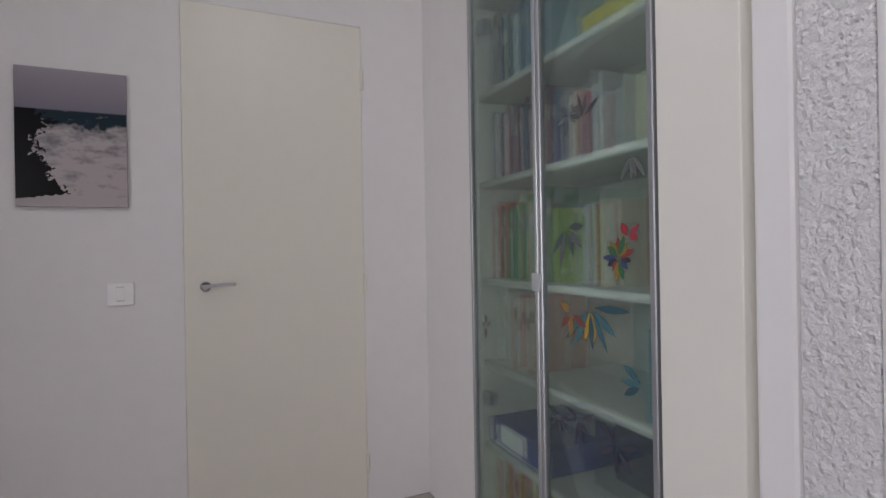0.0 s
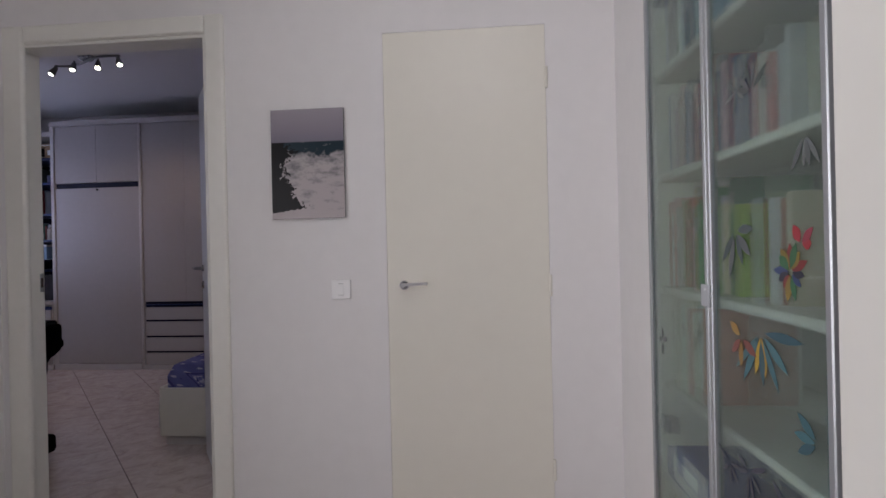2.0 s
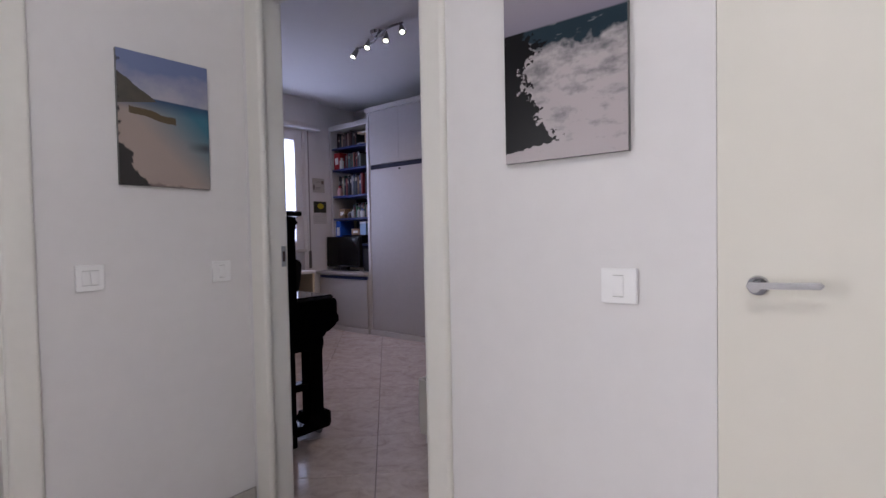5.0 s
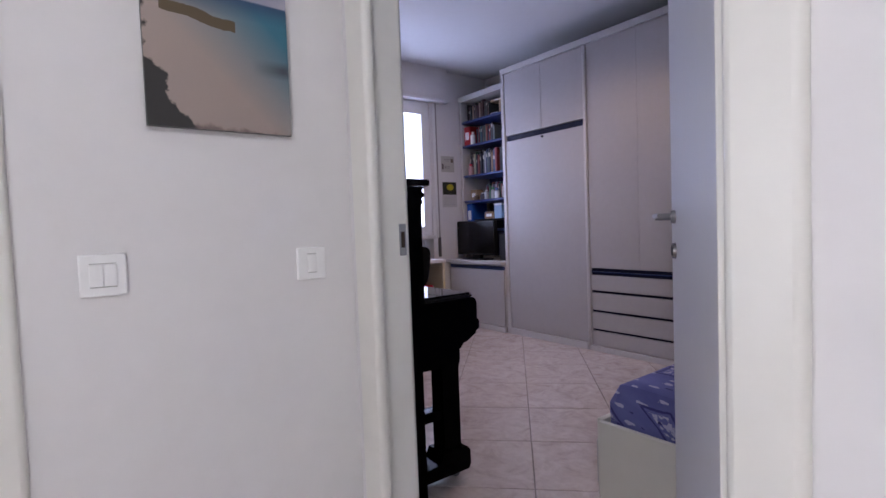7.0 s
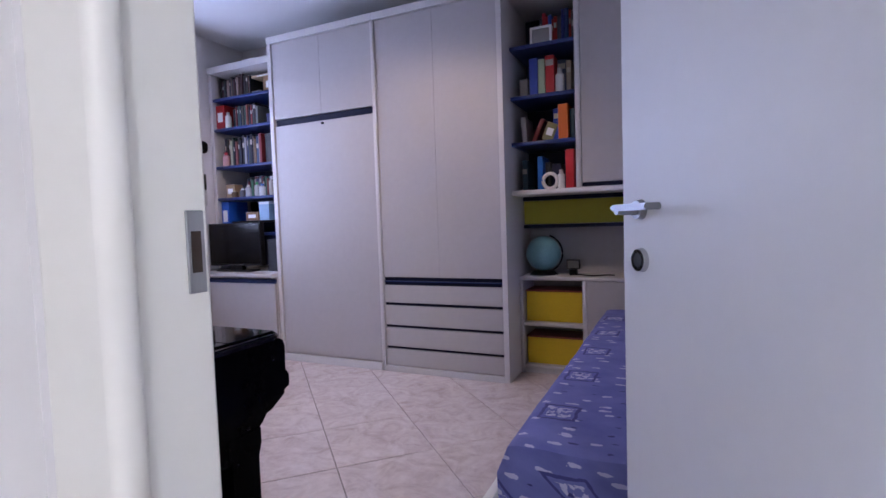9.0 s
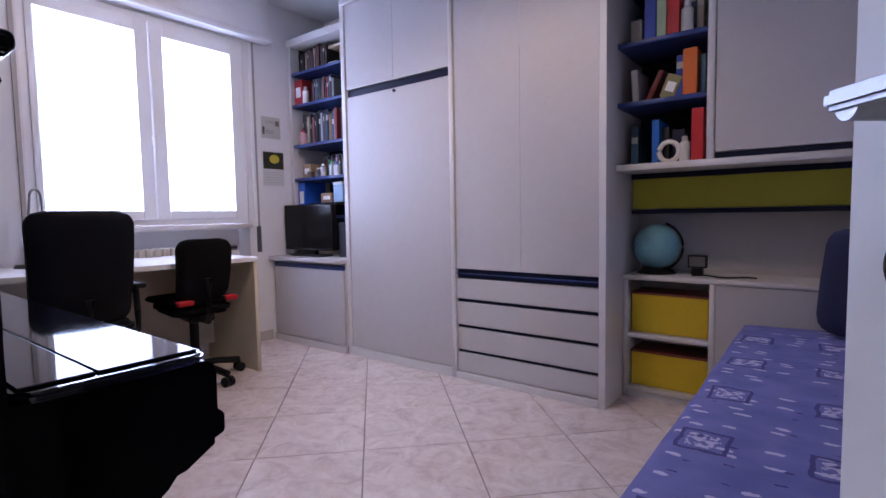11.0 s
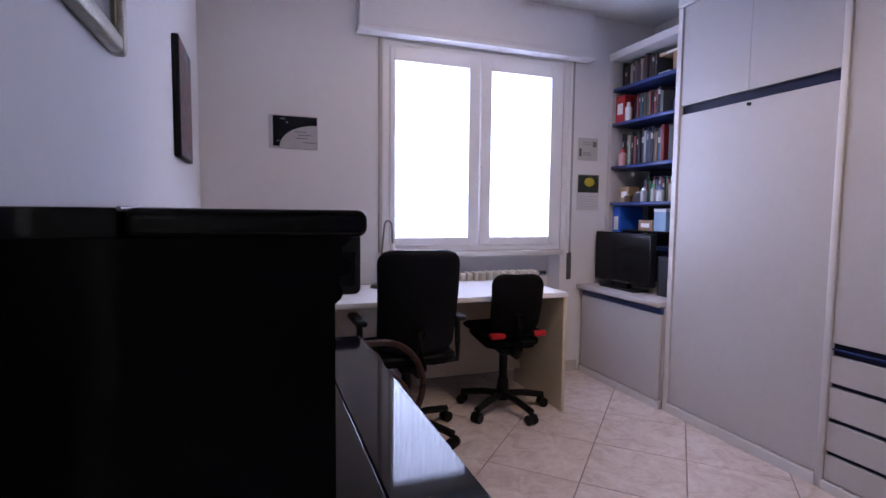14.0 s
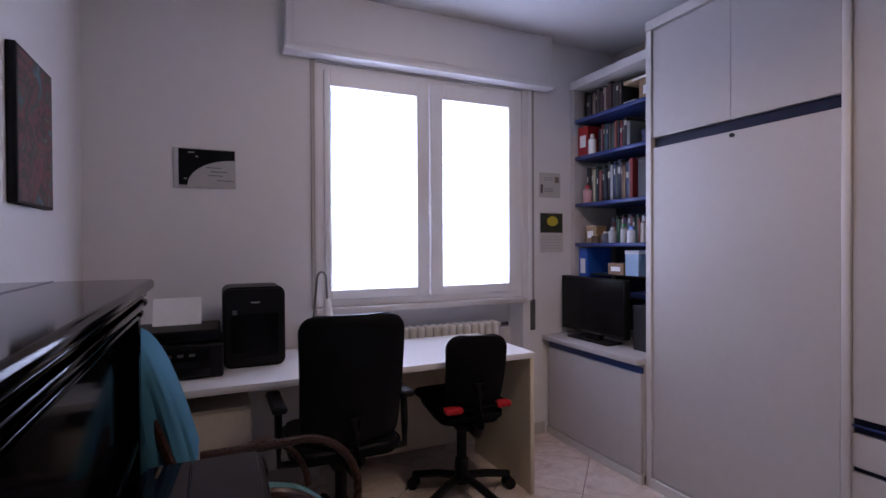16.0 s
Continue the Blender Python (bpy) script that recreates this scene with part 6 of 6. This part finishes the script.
for y, z0, z1 in ((YF + 0.012, 1.196, 1.207), (YF + 0.009, 1.168, 1.184), (YF - 0.001, 1.142, 1.154)):
    part("cornice", B(XA + 0.041, XB - 0.041, YF - 0.04, y, z0, z1, 0.004, 2), BLACK_LAC, pn, "black moulding strip under the top")
part("upper_panel", B(XA + 0.041, XB - 0.041, YF - 0.06, YF - 0.035, 0.775, 1.175, 0.003), BLACK_LAC, pn)
part("music_ledge", B(XA + 0.08, XB - 0.08, YF - 0.034, YF - 0.005, 0.83, 0.85, 0.004, 2), BLACK_LAC, pn)
bm = prism(bmesh.new(), fold_outline(XA + 0.041, KB + 0.018, YF - 0.004, 3.988, 0.045, 8), "z", 0.752, 0.768)
bmesh.ops.bevel(bm, geom=[e_ for e_ in bm.edges if len(e_.link_faces) == 2 and e_.calc_face_angle(0) > 1], offset=0.006, segments=3, affect="EDGES")
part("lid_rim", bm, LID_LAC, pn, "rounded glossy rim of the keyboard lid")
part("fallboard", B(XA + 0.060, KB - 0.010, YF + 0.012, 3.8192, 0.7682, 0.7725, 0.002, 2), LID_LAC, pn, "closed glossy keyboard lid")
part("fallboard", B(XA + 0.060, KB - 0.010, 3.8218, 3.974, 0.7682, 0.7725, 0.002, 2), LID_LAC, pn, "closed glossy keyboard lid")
part("key_slip", B(XA + 0.088, KB - 0.046, 3.95, 3.985, 0.60, 0.753, 0.006, 2), BLACK_LAC, pn)
part("key_bed", B(XA + 0.088, KB - 0.046, YF - 0.034, 3.985, 0.565, 0.60, 0.004), BLACK_LAC, pn)
part("lower_panel", B(XA + 0.041, XB - 0.041, YF - 0.06, YF - 0.035, 0.10, 0.565, 0.003), BLACK_LAC, pn)
part("plinth", B(XA + 0.041, XB - 0.041, YF - 0.08, YF - 0.022, 0.0, 0.10, 0.003), BLACK_LAC, pn)
for x in (-2.318, XA + 0.12):
    bm = bmesh.new()
    prism(bm, [(3.805, 0.12), (3.888, 0.12), (3.888, 0.47), (3.898, 0.50), (3.898, 0.54), (3.795, 0.54), (3.795, 0.50), (3.805, 0.47)], "x", x - 0.04, x + 0.04)
    part("leg", bm, BLACK_LAC, pn)
    bm = bmesh.new()
    prism(bm, [(YF - 0.03, 0.04), (3.915, 0.04), (3.926, 0.06), (3.924, 0.12), (3.905, 0.138), (3.79, 0.138), (3.77, 0.10), (YF - 0.03, 0.09)], "x", x - 0.055, x + 0.055)
    part("toe_block", bm, BLACK_LAC, pn)
    part("stretcher", B(x - 0.03, x + 0.03, YF - 0.03, 3.806, 0.268, 0.31, 0.004), BLACK_LAC, pn)
    part("caster", cyl(bmesh.new(), (x - 0.012, 3.88, 0.0205), (x + 0.012, 3.88, 0.0205), 0.0205, seg=14), GREY_METAL, pn)
for x in (-3.07, -2.97, -2.87):
    bm = bmesh.new()
    tube(bm, [(x, YF - 0.03, 0.07), (x, YF + 0.06, 0.065), (x, YF + 0.11, 0.05)], 0.010)
    part("pedal", bm, CHROME, pn)

# ---- bed ----
bd = thing("bed", (-1.3, 5.2, 0), "white box bed beside the fitted furniture", "bed")
BX0, BX1, BYY = -1.765, -0.80, 4.09
part("side_board", B(BX0, BX0 + 0.025, BYY + 0.02, 6.265, 0.06, 0.345, 0.003), PANEL_WHITE, bd)
part("side_board", B(BX1 - 0.025, BX1, BYY + 0.02, 6.265, 0.06, 0.345, 0.003), PANEL_WHITE, bd)
part("foot_board", B(BX0 + 0.02, BX1, BYY, BYY + 0.02, 0.06, 0.345, 0.003), PANEL_WHITE, bd)
part("base", B(BX0 + 0.03, BX1 - 0.03, BYY + 0.035, 6.26, 0.0, 0.059), EDGE_WHITE, bd)
part("slat_base", B(BX0 + 0.026, BX1 - 0.026, BYY + 0.021, 6.26, 0.28, 0.30), BLACK_PLASTIC, bd)
part("drawer_grip", B(BX0 - 0.012, BX0 - 0.0005, BYY + 0.03, BYY + 0.06, 0.10, 0.26, 0.002), EDGE_WHITE, bd)
bm = bmesh.new()
nx, ny = 40, 80
mx0, mx1, my0, my1 = BX0 + 0.03, BX1 - 0.01, BYY + 0.06, 6.262
top = []
for i in range(nx + 1):
    row = []
    for j in range(ny + 1):
        u, v = i / nx, j / ny
        du, dv = min(u, 1 - u) * (mx1 - mx0), min(v, 1 - v) * (my1 - my0)
        r = 0.055
        k = min(du, dv)
        z = 0.475 - (r - math.sqrt(max(0, r * r - max(0, r - k) ** 2))) * 1.3
        z += 0.006 * noise.noise((u * 5, v * 9, 0.3)) + 0.003 * noise.noise((u * 16, v * 26, 2.3))
        row.append(bm.verts.new((mx0 + (mx1 - mx0) * u - 0.012 * noise.noise((0.2, v * 8, 1)) * (u == 0), my0 + (my1 - my0) * v - 0.015 * noise.noise((u * 6, 0.4, 3)) * (v == 0), z)))
    top.append(row)
for i in range(nx):
    for j in range(ny):
        bm.faces.new((top[i][j], top[i + 1][j], top[i + 1][j + 1], top[i][j + 1]))
rim = [top[i][0] for i in range(nx + 1)] + [top[nx][j] for j in range(1, ny + 1)] + [top[i][ny] for i in range(nx - 1, -1, -1)] + [top[0][j] for j in range(ny - 1, 0, -1)]
low = [bm.verts.new((v.co.x + 0.006 * noise.noise((v.co.x * 9, v.co.y * 9, 5)), v.co.y + 0.006 * noise.noise((v.co.x * 9, v.co.y * 9, 8)), 0.305)) for v in rim]
for i in range(len(rim)):
    bm.faces.new((rim[i], low[i], low[(i + 1) % len(rim)], rim[(i + 1) % len(rim)]))
bm.faces.new(low)
part("mattress", bm, BEDSPREAD, bd, "mattress under a blue patterned bedspread")
bm = bmesh.new()
ball(bm, (0, 0, 0), 0.24, 0.075, 0.22, 24)
for v in bm.verts:
    v.co.x = math.copysign(abs(v.co.x / 0.24) ** 0.32 * 0.24, v.co.x)
    v.co.z = math.copysign(abs(v.co.z / 0.22) ** 0.32 * 0.22, v.co.z)
bmesh.ops.transform(bm, matrix=pose(-1.195, 6.11, 0.69, -14, 5, 0), verts=bm.verts)
solo("navy_pillow", bm, NAVY_CLOTH, "navy blue cushion leaning at the head of the bed", "pillow")

# ceiling spotlights
sl = thing("ceiling_spotlight", (-2.92, 5.0, CEIL), "steel ceiling bar with four lit spotlights", "ceiling lamp")
bm = bmesh.new()
tube(bm, curve_pts(lambda s: (-3.25 + 0.66 * s, 5.07 - 0.13 * s + 0.035 * math.sin(6.28 * s), 2.683), 24), 0.008)
part("bar", bm, GREY_METAL, sl)
part("ceiling_rose", cyl(bmesh.new(), (-2.92, 5.0, CEIL), (-2.92, 5.0, 2.695), 0.06, 0.05, 24), CHROME, sl)
for x, y, dx, dy in ((-3.229, 5.063, -0.022, -0.03), (-3.02, 5.00, 0.012, -0.034), (-2.81, 4.99, 0.018, -0.03), (-2.61, 4.945, 0.03, -0.022)):
    top_, ax = Vector((x, y, 2.668)), Vector((dx, dy, -0.062))
    hd = part("spot_head", cyl(bmesh.new(), top_, top_ + ax, 0.014, 0.027, 20), GREY_METAL, sl, "steel lamp head")
    k = part("stem", cyl(bmesh.new(), (x, y, 2.69), (x, y, 2.660), 0.006, seg=8), GREY_METAL)
    k.parent = hd
    k = part("bulb", cyl(bmesh.new(), top_ + ax * 1.01, top_ + ax * 1.04, 0.016, 0.014, 20), LAMP_ON, None, "lit halogen bulb")
    k.parent = hd

# ---- bedroom glimpsed from the hall ----
bm = bmesh.new()
nu = 60
g = [[bm.verts.new((-4.62 + 0.02 * math.sin(i * 0.9), 2.0 + 1.15 * i / nu, z)) for z in (0.75, 2.45)] for i in range(nu + 1)]
for i in range(nu):
    bm.faces.new((g[i][0], g[i + 1][0], g[i + 1][1], g[i][1]))
solo("bedroom_curtain", bm, SHEER_BLUE, "bluish sheer curtain glowing before a window", "curtain")
solo("curtain_pelmet", B(-4.66, -4.50, 1.6, 3.2, 2.45, 2.56, 0.004), WHITE_LAC, "white pelmet over the bedroom curtain", "pelmet")
bb = thing("double_bed", (-3.9, 2.2, 0), "dark sided bed with a pinkish cover", "bed")
part("base", B(-4.55, -2.6, 1.2, 2.70, 0.0, 0.40, 0.02, 2), DARK_BED, bb)
part("mattress", B(-4.53, -2.62, 1.22, 2.68, 0.401, 0.56, 0.04, 3), PINK_SHEET, bb)

# ---- floor tiles ----
TS, JOINT = 0.449, 0.005
OXY = Vector((-3.288, 5.318))
U = Vector((math.cos(radians(45)), math.sin(radians(45))))
V = Vector((-U.y, U.x))


def clip(poly, x0, x1, y0, y1):
    for f_in, cut in ((lambda p: p[0] >= x0, (0, x0)), (lambda p: p[0] <= x1, (0, x1)), (lambda p: p[1] >= y0, (1, y0)), (lambda p: p[1] <= y1, (1, y1))):
        out = []
        for i, p in enumerate(poly):
            q = poly[i - 1]
            if f_in(p) != f_in(q):
                t = (cut[1] - q[cut[0]]) / (p[cut[0]] - q[cut[0]])
                out.append((q[0] + t * (p[0] - q[0]), q[1] + t * (p[1] - q[1])))
            if f_in(p):
                out.append(p)
        poly = out
        if len(poly) < 3:
            return []
    return poly


floor_tiles = thing("tile_floor", (-3, 5, 0), "diagonal pinkish marble-look floor tiles with darker joints", "floor tiles", kind="structure")


def tile_mesh(poly):
    bm = bmesh.new()
    c = sum((Vector(p) for p in poly), Vector((0, 0))) / len(poly)
    A = [bm.verts.new((p[0], p[1], -0.007)) for p in poly]
    Bq = [bm.verts.new((p[0], p[1], -0.0012)) for p in poly]
    C = [bm.verts.new((p[0] + (c.x - p[0]) * 0.006, p[1] + (c.y - p[1]) * 0.006, 0.0)) for p in poly]
    n = len(poly)
    for X, Y in ((A, Bq), (Bq, C)):
        for i in range(n):
            bm.faces.new((X[i], X[(i + 1) % n], Y[(i + 1) % n], Y[i]))
    bm.faces.new(C)
    return mesh_of("tile", bm, MARBLE, smooth=False)


h_ = (TS - JOINT) / 2
square = [tuple(U * a + V * b) for a, b in ((-h_, -h_), (h_, -h_), (h_, h_), (-h_, h_))]
FULL = tile_mesh(square)
for i in range(-12, 16):
    for j in range(-14, 14):
        c = OXY + U * (i + 0.5) * TS + V * (j + 0.5) * TS
        if not (-5.4 < c.x < 1.0 and -0.9 < c.y < 6.9):
            continue
        poly = [(c.x + p[0], c.y + p[1]) for p in square]
        lim = (NI, EX, 3.212, NY) if c.y > 3.2 else (-5.0, 1.0, -0.7, 3.208)
        cp = clip(poly, *lim)
        if len(cp) < 3:
            continue
        whole = len(cp) == 4 and all(abs(a[0] - b[0]) + abs(a[1] - b[1]) < 1e-6 for a, b in zip(sorted(cp), sorted(poly)))
        ob = new("tile", FULL if whole else tile_mesh([(p[0] - c.x, p[1] - c.y) for p in cp]))
        ob.parent = floor_tiles
        ob.matrix_parent_inverse = Matrix.Translation(-floor_tiles.location)
        ob.location = (c.x, c.y, 0)
